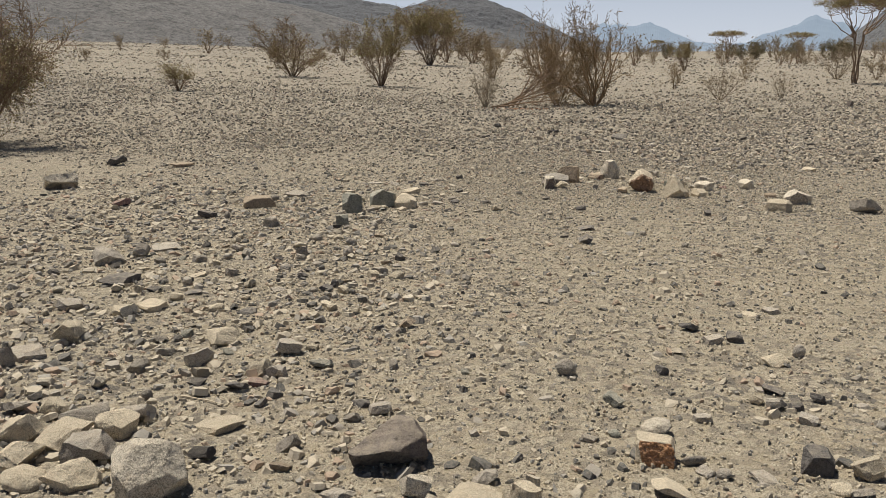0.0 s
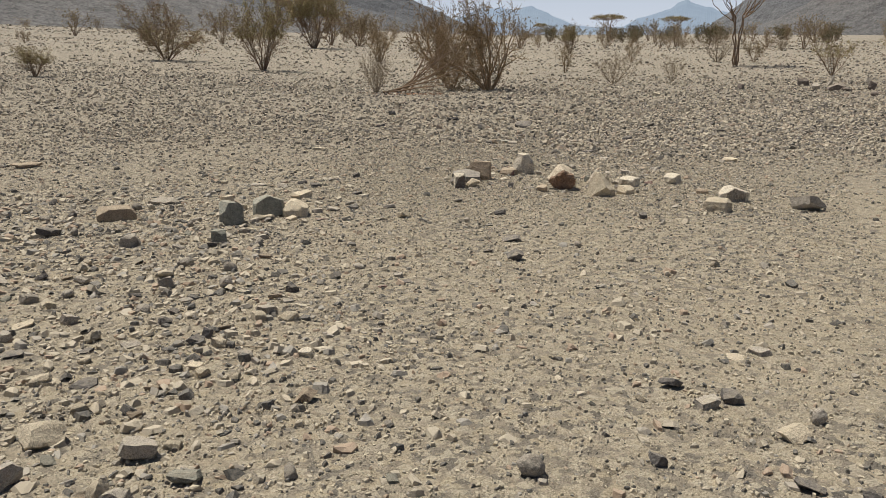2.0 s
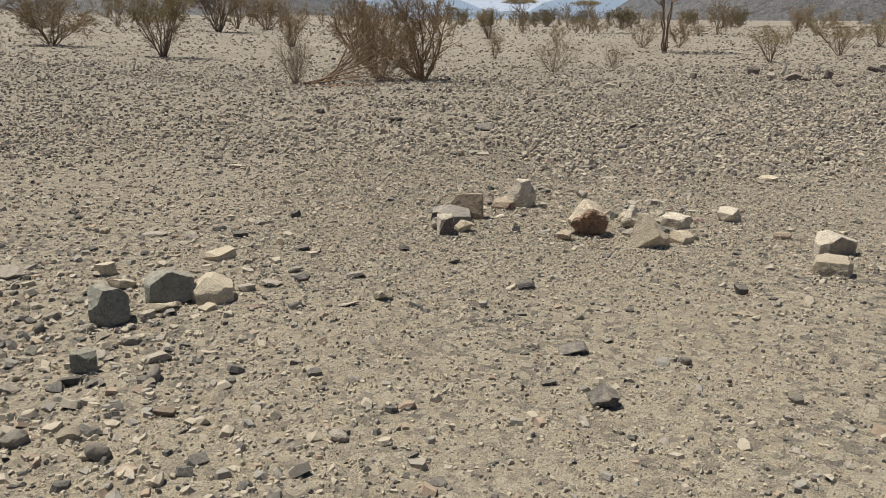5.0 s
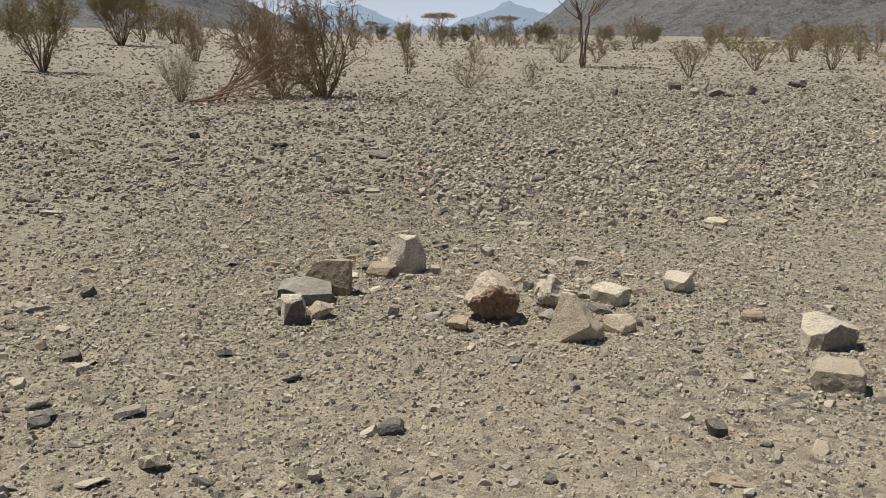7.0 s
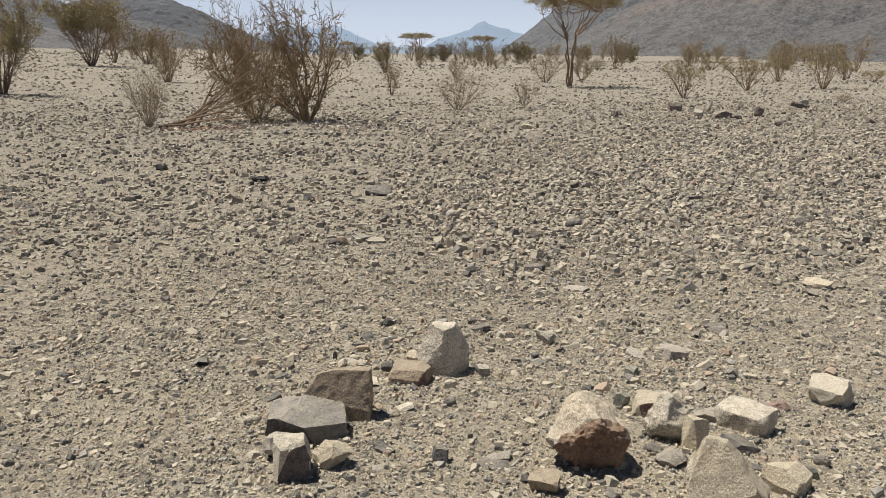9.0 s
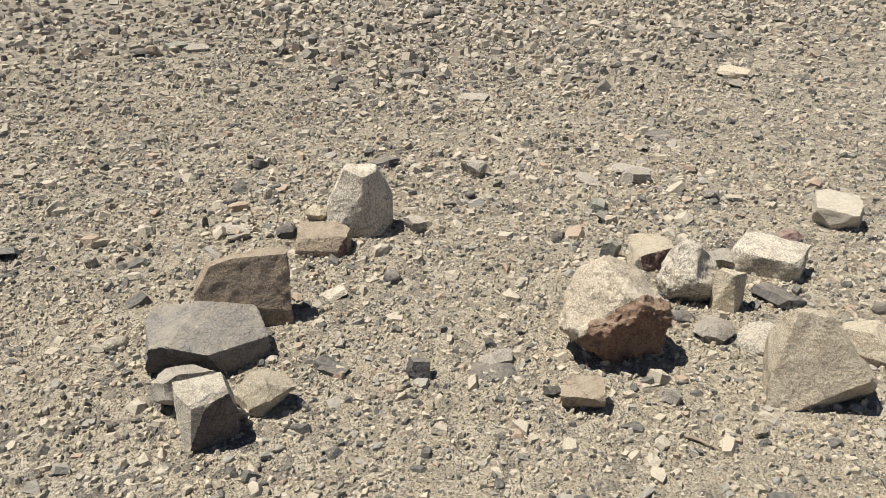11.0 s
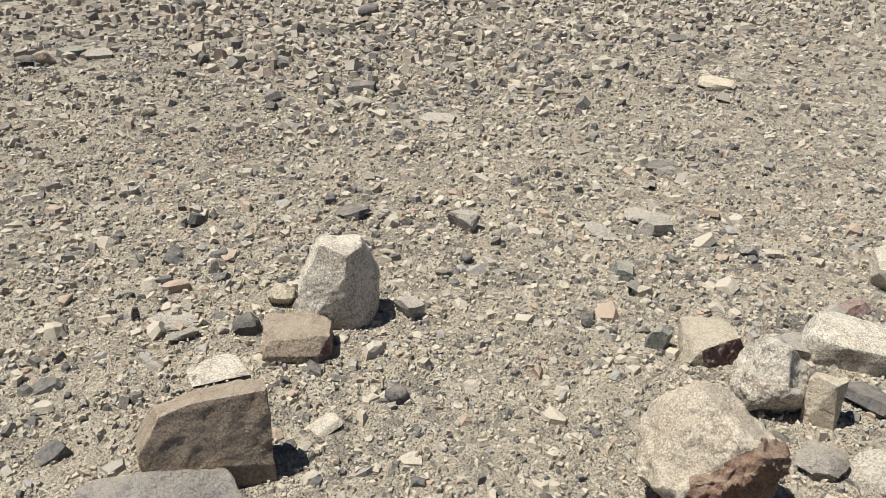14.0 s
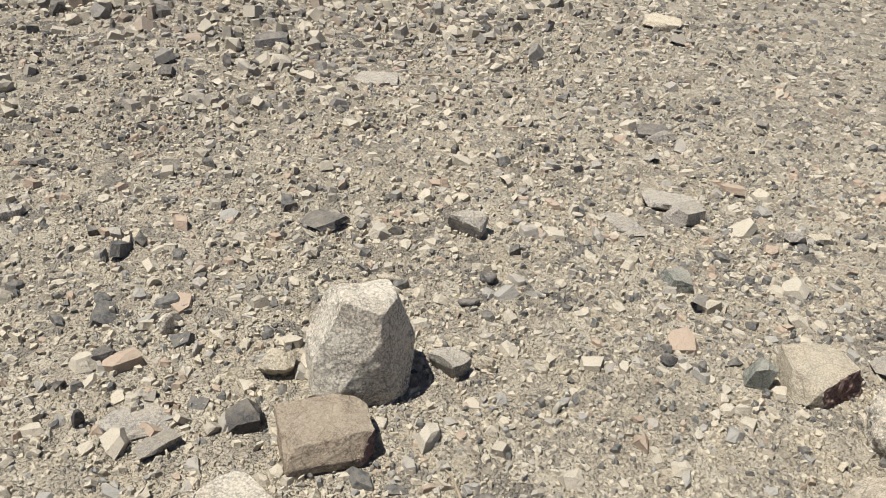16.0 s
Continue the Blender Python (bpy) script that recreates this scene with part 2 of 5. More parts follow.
def hill_material(name, a, b, c, scale, crest=60.0):
    """Stony hillside: grey scree low down, browner towards the crest, dark ledges along the slope and strewn boulders."""
    n = Nodes(name, 0.95)
    xyz = n.add("ShaderNodeSeparateXYZ", Vector=n.place)
    along = n.add("ShaderNodeCombineXYZ", X=xyz.outputs["X"], Y=xyz.outputs["Y"], Z=n.math("MULTIPLY", xyz.outputs["Z"], 4.0)).outputs[0]
    up = n.math("ADD", n.math("DIVIDE", xyz.outputs["Z"], crest), n.math("MULTIPLY", n.noise(0.03 * scale, 6, 0.7), 0.9))
    tone = n.mix(n.ramp(up, [(0.7, 0.0), (1.1, 1.0)]), b, a)
    tone = n.mix(n.ramp(n.noise(0.22 * scale, 8, 0.8), [(0.45, 0.0), (0.60, 0.8)]), tone, c)
    tone = n.mix(n.ramp(n.noise(0.12 * scale, 8, 0.75, along), [(0.54, 0.0), (0.64, 0.6)]), tone, tuple(v * 0.5 for v in c))
    tone = n.mix(n.ramp(n.cells(0.42 * scale), [(0.2, 0.4), (0.4, 0.0)]), tone, tuple(v * 0.45 for v in c))
    tone = n.mix(n.ramp(n.noise(0.9 * scale, 5, 0.8), [(0.56, 0.0), (0.66, 0.45)]), tone, tuple(v * 1.3 for v in a))
    tone = n.mix(n.ramp(n.noise(1.1 * scale, 5, 0.85), [(0.43, 0.65), (0.51, 0.0)]), tone, tuple(v * 0.4 for v in c))
    n.bump(n.noise(0.3 * scale, 8, 0.8), 0.9, 1.8)
    return n.done(tone)


# rock colours with the haze of the air between mixed in
HILL_NEAR = hill_material("stony_slope", (0.30, 0.265, 0.245), (0.25, 0.245, 0.242), (0.18, 0.18, 0.184), 1.0)
HILL_EAST = hill_material("dark_stony_slope", (0.25, 0.205, 0.185), (0.19, 0.188, 0.19), (0.13, 0.13, 0.136), 1.0)
HILL_GREY = hill_material("hazy_grey_rock", (0.15, 0.157, 0.172), (0.172, 0.175, 0.182), (0.115, 0.12, 0.132), 0.7)


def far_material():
    """Distant range: pale blue haze painted into the colour, which glows by itself."""
    n = Nodes("hazy_range_glow", 1.0)
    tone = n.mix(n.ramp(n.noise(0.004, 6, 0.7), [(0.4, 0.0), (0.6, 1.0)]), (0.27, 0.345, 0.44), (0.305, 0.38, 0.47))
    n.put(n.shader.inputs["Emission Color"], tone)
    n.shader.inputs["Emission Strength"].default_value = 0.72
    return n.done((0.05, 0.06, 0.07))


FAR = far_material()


# ---- shaping helpers ----
def lattice(ix, iy, seed):
    h = np.sin(ix * 127.1 + iy * 311.7 + seed * 74.7) * 43758.5453
    return h - np.floor(h)


def value_noise(x, y, seed=0):
    ix, iy = np.floor(x), np.floor(y)
    fx, fy = x - ix, y - iy
    fx, fy = fx * fx * (3 - 2 * fx), fy * fy * (3 - 2 * fy)
    a, b = lattice(ix, iy, seed), lattice(ix + 1, iy, seed)
    c, d = lattice(ix, iy + 1, seed), lattice(ix + 1, iy + 1, seed)
    return (a + (b - a) * fx) * (1 - fy) + (c + (d - c) * fx) * fy


def fractal(x, y, octaves=5, seed=0, gain=0.5):
    total, size, norm = 0.0, 1.0, 0.0
    for k in range(octaves):
        total = total + size * value_noise(x * 2 ** k + 17.3 * k, y * 2 ** k - 9.1 * k, seed + k)
        norm += size
        size *= gain
    return total / norm


def ease(a, b, v):
    k = np.clip((v - a) / (b - a), 0, 1)
    return k * k * (3 - 2 * k)


def ground_z(x, y):
    """Height of the open ground: nearly flat, rising gently towards the hill on the left."""
    x, y = np.asarray(x, float), np.asarray(y, float)
    rise = 0.04 * np.maximum(0, -x - 2) * ease(8, 25, y)
    reach = np.hypot(x, y - 5)
    waves = 0.05 * (fractal(x * 0.45, y * 0.45, 4, 3) - 0.5) + 0.016 * (fractal(x * 3.1, y * 3.1, 3, 8) - 0.5)
    far = 0.5 * (fractal(x * 0.05, y * 0.05, 3, 5) - 0.5) * ease(20, 90, reach)
    return rise + waves + far + np.clip(0.006 * (reach - 40), 0, 2.6)


def mesh_from(name, verts, faces, material, smooth=False):
    """A mesh from arrays; faces all with the same number of corners."""
    verts, faces = np.asarray(verts, np.float32), np.asarray(faces, np.int32)
    me = bpy.data.meshes.new(name)
    count, sides = faces.shape
    me.vertices.add(len(verts))
    me.vertices.foreach_set("co", verts.ravel())
    me.loops.add(count * sides)
    me.loops.foreach_set("vertex_index", faces.ravel())
    me.polygons.add(count)
    me.polygons.foreach_set("loop_start", np.arange(0, count * sides, sides, dtype=np.int32))
    me.polygons.foreach_set("use_smooth", np.full(count, smooth, dtype=bool))
    me.materials.append(material)
    me.update(calc_edges=True)
    return me


def piece(name, me, parent, label=""):
    ob = new(name, me)
    ob.parent = parent
    return tagged(ob, label)


# ---- ground: one sheet, fine where it is walked, wide to the horizon ----
def build_ground():
    k = np.linspace(-1, 1, 250)
    spread = 7 * k + 4200 * np.sign(k) * np.abs(k) ** 7
    xs, ys = spread + 0.8, spread + 6
    gx, gy = np.meshgrid(xs, ys)
    z = ground_z(gx, gy)
    nx = len(xs)
    verts = np.stack([gx, gy, z], -1).reshape(-1, 3)
    i = (np.arange(nx - 1)[:, None] * nx + np.arange(nx - 1)[None]).ravel()
    faces = np.stack([i, i + 1, i + 1 + nx, i + nx], -1)
    ob = new("ground", mesh_from("ground", verts, faces, ground_material(), True))
    return tagged(ob, "sandy tan desert ground covered with fine gravel", "ground", kind="structure")


ground = build_ground()


# ---- hills ----
def hill(name, azimuth, distance, height, wide, deep, turn, material, label, seed, rough=0.075, top=0.12, res=130):
    """A stony hill: straightish flanks, a rounded crest, gullies and ledges."""
    k = np.linspace(-1.15, 1.15, res)
    u, v = np.meshgrid(k, k)
    warp = 0.12 * (fractal(u * 2.2 + seed, v * 2.2, 4, seed) - 0.5)
    r = np.hypot(u + warp, v + 0.12 * (fractal(u * 2.2, v * 2.2 + seed, 4, seed + 9) - 0.5))
    body = np.maximum(0, 1 - np.sqrt(r * r + top * top) * 1.0) / (1 - top)
    ridge = 1 - np.abs(2 * fractal(u * 5 + seed, v * 5, 6, seed + 3, 0.55) - 1)
    detail = fractal(u * 24, v * 24 + seed, 4, seed + 5, 0.6) - 0.5
    z = body * height * (1 + rough * 2.2 * (ridge - 0.72)) + detail * height * 0.05 * np.minimum(1, body * 5)
    z = np.where(body <= 0, -1.5, z)
    a, c = radians(azimuth), radians(turn)
    px, py = u * wide * math.cos(c) - v * deep * math.sin(c), u * wide * math.sin(c) + v * deep * math.cos(c)
    verts = np.stack([px, py, z], -1).reshape(-1, 3)
    i = (np.arange(res - 1)[:, None] * res + np.arange(res - 1)[None]).ravel()
    ob = new(name, mesh_from(name, verts, np.stack([i, i + 1, i + 1 + res, i + res], -1), material, False))
    ob.location = (math.sin(a) * distance, 4 + math.cos(a) * distance, 0)
    return tagged(ob, label, "hill", kind="structure")


hill("hill_west", -46, 330, 46, 215, 170, 0, HILL_NEAR, "long stony grey-brown hillside with scattered rock ledges", 11)
hill("hill_northwest", -24, 800, 63, 330, 160, 8, HILL_GREY, "grey rocky ridge behind the shrubs", 21)
hill("hill_north", -10, 950, 62, 180, 140, 0, HILL_GREY, "grey rocky hill with a blunt summit", 34, top=0.25)
hill("hill_northeast", 23.5, 720, 73, 136, 150, 0, HILL_GREY, "dark grey rocky mountain with a blunt summit", 43, top=0.32)
hill("hill_east", 33, 430, 59, 125, 120, 0, HILL_EAST, "brown-grey stony hill strewn with dark boulders", 52)
hill("hill_southeast", 47, 240, 24, 80, 70, 0, HILL_EAST, "low red-brown rocky ridge", 63)


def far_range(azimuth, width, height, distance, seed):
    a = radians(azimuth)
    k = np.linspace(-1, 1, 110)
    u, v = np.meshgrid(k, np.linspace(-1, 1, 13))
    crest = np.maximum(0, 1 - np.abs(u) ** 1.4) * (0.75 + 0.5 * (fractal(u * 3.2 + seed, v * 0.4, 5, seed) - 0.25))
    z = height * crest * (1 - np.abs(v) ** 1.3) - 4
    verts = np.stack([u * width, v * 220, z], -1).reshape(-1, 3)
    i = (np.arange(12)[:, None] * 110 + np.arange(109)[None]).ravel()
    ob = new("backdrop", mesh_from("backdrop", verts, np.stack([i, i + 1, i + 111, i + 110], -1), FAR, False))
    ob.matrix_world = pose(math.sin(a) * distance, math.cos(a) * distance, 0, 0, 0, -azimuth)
    return tagged(ob, "pale blue mountain range far off, haze painted as glow", "mountain", kind="structure")


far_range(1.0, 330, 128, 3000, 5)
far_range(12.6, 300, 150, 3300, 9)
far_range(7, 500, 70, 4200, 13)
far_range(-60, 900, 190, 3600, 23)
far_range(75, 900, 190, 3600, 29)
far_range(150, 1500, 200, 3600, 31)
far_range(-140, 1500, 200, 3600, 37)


# ---- rocks ----
def rock_mesh(name, w, d, h, form, material, seed, cuts=(), fresh_or_shaded=None, worn=1):
    """A broken stone: a body split along flat fracture planes, edges nicked, its foot sunk in the ground.
    cuts: fracture planes of its own (direction, how far out); the first may be newly broken stone, or a side painted
    dark for shade."""
    gen = np.random.default_rng(seed)
    size = max(w, d, h)
    planes = [(np.array(c[0], float), c[1]) for c in cuts]
    axes = np.array([[1, 0, 0], [-1, 0, 0], [0, 1, 0], [0, -1, 0], [0, 0, 1]], float)
    loose = {"block": 0.4, "slab": 0.26, "wedge": 0.4}.get(form, 0.5)
    for k, n in enumerate(axes if form not in ("round", "hewn") else []):
        n = n + gen.normal(0, loose, 3)
        if form == "wedge" and k < 4:
            n[2] += gen.uniform(0.25, 0.75)
        planes.append((n, gen.uniform(0.62, 0.8)))
    for _ in range({"block": 7, "slab": 7, "wedge": 6, "round": 38, "hewn": 9}[form] - (3 if cuts and form != "hewn" else 0)):
        n = gen.normal(0, 1, 3)
        n[2] *= 0.5 if form == "slab" else 1.0
        if form == "round":
            planes.append((n, 0))
        else:
            planes.append((n, gen.uniform(0.68, 0.84) if form == "hewn" else gen.uniform(0.6, 0.8)))
    bm = bmesh.new()
    bmesh.ops.create_cube(bm, size=2)
    for k, (n, out) in enumerate(planes):
        n = n / np.linalg.norm(n)
        reach = max(v.co.dot(Vector(n)) for v in bm.verts)
        at = gen.uniform(0.93, 1.03) if out == 0 else min(out * np.abs(n).sum(), reach * 0.97)
        if at >= reach * 0.995:
            continue
        cut = bmesh.ops.bisect_plane(bm, geom=bm.verts[:] + bm.edges[:] + bm.faces[:], plane_co=Vector(n * at), plane_no=Vector(n), clear_outer=True)
        rim = [e for e in cut["geom_cut"] if isinstance(e, bmesh.types.BMEdge)]
        if len(rim) > 2:
            made = bmesh.ops.contextual_create(bm, geom=rim)["faces"]
            for f in made:
                f.material_index = 1 if k == 0 and fresh_or_shaded else 0
    p = np.array([v.co for v in bm.verts])
    if not cuts:
        roll = {"slab": 0.14, "block": 0.5, "wedge": 0.4, "round": 1.0}[form]
        tumble = Euler((gen.normal(0, roll), gen.normal(0, roll), gen.uniform(0, 6.28) if form != "slab" else gen.normal(0, 0.5))).to_matrix()
        p = (p * np.array([w, d, h])) @ np.array(tumble).T
    low, high = p.min(0), p.max(0)
    p = (p - (low + high) / 2) / (high - low) * np.array([w, d, h * 1.14]) + np.array([0, 0, h * 0.43])
    for v, q in zip(bm.verts, p):
        v.co = q
    bmesh.ops.triangulate(bm, faces=bm.faces)
    fine = 0.04 if form == "hewn" or cuts else 0.085 if 0.2 < size < 0.9 else 0.14 if 0.09 < size < 0.9 else 0.2
    for _ in range(5):
        long = [e for e in bm.edges if e.calc_length() > size * fine]
        if long:
            bmesh.ops.subdivide_edges(bm, edges=long, cuts=1)
            bmesh.ops.triangulate(bm, faces=[f for f in bm.faces if len(f.verts) > 3])
    if fresh_or_shaded and form == "round":
        n = Vector(cuts[0][0]).normalized()
        for f in bm.faces:
            q = f.calc_center_median()
            q = Vector((q.x / w, q.y / d, q.z / h - 0.43))
            f.material_index = int(q.dot(n) + 0.13 * noise.noise(q * 5 + Vector((seed, 0, 0))) > 0.19)
    for _ in range(3 if form == "round" else worn if form == "hewn" else 0):
        bmesh.ops.smooth_vert(bm, verts=bm.verts, factor=0.4, use_axis_x=True, use_axis_y=True, use_axis_z=True)
    bm.normal_update()
    off = Vector((seed * 1.7, seed * 0.9, seed * 0.3))
    broad = 0.06 if form == "round" else 0.025
    scale = size * (min(w, d, h) / size) ** 0.5 * (0.7 if cuts and form != "round" else 1.0)
    for v in bm.verts:
        q = v.co / size
        ledge = abs(noise.noise(q * 3.6 + off * 1.3)) * 0.08
        crag = 2.2 if fresh_or_shaded and any(f.material_index for f in v.link_faces) else 0.55 if form == "hewn" else 1.0
        v.co += v.normal * scale * (noise.noise(q * 2.4 + off) * broad + (noise.noise(q * 7 + off) * 0.028 + noise.noise(q * 19 + off) * 0.02 + noise.noise(q * 41 + off) * 0.011) * crag - ledge * 0.6)
    me = bpy.data.meshes.new(name)
    bm.to_mesh(me)
    bm.free()
    me.materials.append(material)
    if fresh_or_shaded:
        me.materials.append(fresh_or_shaded)
    me.polygons.foreach_set("use_smooth", np.ones(len(me.polygons), dtype=bool))
    me.set_sharp_from_angle(angle=radians(62 if form == "round" else 20 if form == "hewn" else 34))
    return me


TONES = {"tan_stone": "tan", "pale_stone": "pale cream", "grey_stone": "grey", "dark_stone": "dark grey", "green_stone": "greenish grey", "rusty_stone": "rust-brown",
         "basalt_stone": "grey-brown", "dark_brown_stone": "dark brown", "maroon_stone": "maroon", "ochre_stone": "ochre", "mottled_granite": "speckled whitish", "tan_granite": "tan granite", "brown_fracture": "brown"}
FORMS = {"block": "angular block of stone", "slab": "flat stone slab", "wedge": "wedge-shaped stone", "round": "rounded stone", "hewn": "broken stone"}
TAKEN = []


def rock(x, y, w, d, h, turn, form, material, seed, label="", cuts=(), fresh_or_shaded=None, worn=1):
    rng = random.Random(seed * 7)
    name = "boulder" if w > 0.25 and form == "round" else "rock" if w > 0.12 else "stone"
    ob = new(name, rock_mesh(name, w, d, h, form, material, seed, cuts, fresh_or_shaded, worn))
    tilt = 0 if cuts else 4 if form in ("round", "wedge") else 7
    ob.matrix_world = pose(x, y, float(ground_z(x, y)) - 0.004, rng.uniform(-tilt, tilt), rng.uniform(-tilt, tilt), turn + (0 if cuts else rng.uniform(-14, 14)))
    TAKEN.append((x, y, 0.5 * max(w, d)))
    return tagged(ob, label or f"{TONES[material.name]} {FORMS[form]} lying on gravel", "rock" if w > 0.12 else "stone")


rock(0.61, 8.25, 0.270, 0.120, 0.211, -12, "hewn", RUST, 101, "thick brown sandstone slab leaning on a grey rock", cuts=(((0.05, -0.88, 0.47), 0.55), ((-0.3, 0.1, 0.95), 0.72), ((-0.85, 0, 0.5), 0.72), ((0.95, -0.2, 0.15), 0.86), ((0.2, 0.85, 0.3), 0.7)))
rock(0.48, 8.10, 0.330, 0.250, 0.140, -16, "hewn", BASALT, 102, "broken grey-brown slab with sharp dark lower edges", cuts=(((-0.2, -0.95, -0.2), 0.6), ((-0.4, -0.1, 0.91), 0.66), ((0.45, -0.4, 0.8), 0.36), ((-0.98, -0.15, 0.1), 0.82), ((0.62, -0.78, 0.0), 0.52), ((0.1, 0.9, 0.4), 0.62)), fresh_or_shaded=DARK)
rock(0.41, 7.77, 0.134, 0.110, 0.160, -2, "hewn", PALE, 103, "pale block with a dark purple front face", cuts=(((0.2, -0.95, -0.12), 0.68), ((-0.15, -0.25, 0.95), 0.74), ((-0.9, -0.35, 0.2), 0.76), ((0.9, 0, 0.35), 0.8)), fresh_or_shaded=RUSTDARK)
rock(0.56, 7.83, 0.160, 0.128, 0.096, -6, "wedge", TAN, 104, "striated tan stone beside the broken slab")
rock(1.13, 8.70, 0.225, 0.160, 0.245, -26, "hewn", MOTTLED, 105, "upright whitish granite stone with green-grey speckles", cuts=(((0.72, -0.62, 0.2), 0.54), ((-0.45, -0.8, 0.38), 0.56), ((-0.82, 0.0, 0.5), 0.66), ((0.88, 0, 0.42), 0.7), ((0.05, -0.2, 0.97), 0.84), ((0.1, 0.85, 0.4), 0.66), ((-0.5, -0.4, -0.75), 0.7), ((0.6, -0.3, -0.7), 0.72)), worn=3)
rock(0.96, 8.59, 0.185, 0.135, 0.080, -24, "hewn", RUST, 106, "low red-brown rock resting against the granite stone", cuts=(((0.75, -0.65, 0.05), 0.66), ((0.0, -0.9, 0.4), 0.66), ((-0.1, -0.25, 0.96), 0.68), ((-0.85, -0.3, 0.4), 0.74), ((0.5, 0.1, 0.85), 0.72)), fresh_or_shaded=MAROON, worn=2)
rock(0.87, 8.74, 0.078, 0.059, 0.051, -16, "block", DARK, 107)
rock(1.01, 8.83, 0.088, 0.066, 0.063, -18, "block", TAN, 108)
rock(1.30, 8.61, 0.095, 0.071, 0.054, -27, "block", SLATE, 109)
rock(1.37, 8.57, 0.054, 0.041, 0.033, -28, "block", TAN, 110)
rock(1.44, 9.26, 0.136, 0.102, 0.039, -23, "block", DARK, 111, "black flat stone with a rough top")
rock(1.73, 9.00, 0.112, 0.084, 0.069, -31, "slab", SLATE, 112)
rock(0.74, 8.59, 0.158, 0.118, 0.028, -13, "slab", MOTTLED, 113)
rock(0.72, 8.88, 0.153, 0.115, 0.022, -11, "slab", SLATE, 114)
rock(1.51, 7.69, 0.300, 0.280, 0.262, -46, "round", GRANITE, 115, "large rounded tan boulder with a rust-brown broken face", cuts=(((0.62, -0.7, -0.3), 0.46), ((-0.3, -0.62, 0.72), 0.5), ((0.5, 0.1, 0.86), 0.52), ((-0.85, -0.2, 0.45), 0.56), ((-0.4, -0.6, -0.7), 0.5)), fresh_or_shaded=BROWNFACE)
rock(1.89, 7.84, 0.188, 0.160, 0.180, -51, "round", MOTTLED, 116, "speckled whitish cone-shaped stone beside the boulder", cuts=(((-0.3, -0.78, 0.55), 0.46), ((0.8, -0.3, 0.5), 0.5), ((-0.88, -0.1, 0.45), 0.5), ((0.3, -0.7, -0.65), 0.52), ((0.3, 0.7, 0.6), 0.5)))
rock(1.93, 8.05, 0.170, 0.140, 0.080, -40, "hewn", TAN, 117, "maroon slab wedged behind the boulder", cuts=(((0.5, -0.86, 0.08), 0.46), ((-0.25, -0.2, 0.95), 0.62), ((-0.85, -0.4, 0.2), 0.66), ((0.8, 0.5, 0.2), 0.66)), fresh_or_shaded=MAROON)
rock(1.96, 7.73, 0.085, 0.075, 0.130, -54, "hewn", TAN, 118, "greenish-tan narrow block standing on end", cuts=(((-0.5, -0.8, 0.3), 0.6), ((0.8, -0.5, 0.2), 0.68), ((0, 0.2, 0.95), 0.8)))
rock(2.13, 7.96, 0.116, 0.087, 0.053, -52, "block", SLATE, 119)
rock(2.24, 7.86, 0.230, 0.140, 0.100, -58, "hewn", MOTTLED, 120, "long whitish granite block lying on gravel", cuts=(((0.0, -0.3, 0.95), 0.72), ((0.15, -0.96, -0.1), 0.74), ((-0.85, -0.2, 0.5), 0.74), ((0.92, -0.2, 0.2), 0.84), ((-0.6, -0.75, 0.1), 0.78)), worn=2)
rock(2.13, 7.69, 0.164, 0.123, 0.043, -57, "slab", DARK, 121, "dark flat wedge of stone in the gravel")
rock(2.74, 8.04, 0.180, 0.130, 0.110, -58, "hewn", PALE, 122, "pale cream stone with a pointed base", cuts=(((0.05, -0.4, 0.92), 0.66), ((-0.55, -0.7, -0.45), 0.52), ((0.6, -0.65, -0.45), 0.56), ((-0.85, 0.1, -0.5), 0.66), ((0.85, 0.2, 0.3), 0.8)), worn=2)
rock(2.48, 8.00, 0.097, 0.073, 0.039, -56, "block", MAROON, 123)
rock(1.83, 8.15, 0.074, 0.059, 0.074, -44, "wedge", GREEN, 124)
rock(1.81, 7.61, 0.121, 0.097, 0.064, -54, "wedge", SLATE, 125)
rock(1.90, 7.52, 0.146, 0.124, 0.066, -58, "round", MOTTLED, 126)
rock(1.79, 7.72, 0.086, 0.065, 0.033, -51, "round", DARK, 127)
rock(1.87, 7.29, 0.260, 0.180, 0.245, -36, "hewn", TAN, 128, "big upright tan slab with a pale vein", cuts=(((-0.22, -0.86, 0.45), 0.42), ((0.72, 0.05, 0.69), 0.42), ((-0.93, -0.15, 0.32), 0.66), ((0.1, 0.85, 0.5), 0.44), ((0.45, -0.62, -0.64), 0.5), ((0.9, -0.4, 0.1), 0.76)), worn=2)
rock(2.13, 7.36, 0.140, 0.120, 0.090, -50, "hewn", TAN, 129, "tan wedge of stone behind the upright slab", cuts=(((0.1, -0.92, 0.35), 0.6), ((0.65, -0.1, 0.75), 0.55), ((-0.4, 0.3, 0.85), 0.66), ((0.9, -0.3, 0), 0.8)))
rock(1.29, 7.49, 0.117, 0.088, 0.080, -46, "slab", RUST, 130)
rock(1.15, 7.71, 0.134, 0.086, 0.015, -37, "slab", DARK, 131)
rock(1.24, 7.56, 0.053, 0.039, 0.031, -43, "block", DARK, 132)
rock(1.51, 7.42, 0.059, 0.044, 0.041, -54, "block", SLATE, 133)
rock(0.96, 7.78, 0.068, 0.051, 0.058, -29, "slab", DARK, 134)
rock(0.76, 7.89, 0.089, 0.067, 0.020, -20, "slab", DARK, 135)
rock(0.89, 8.27, 0.090, 0.068, 0.030, -20, "slab", PALE, 136)
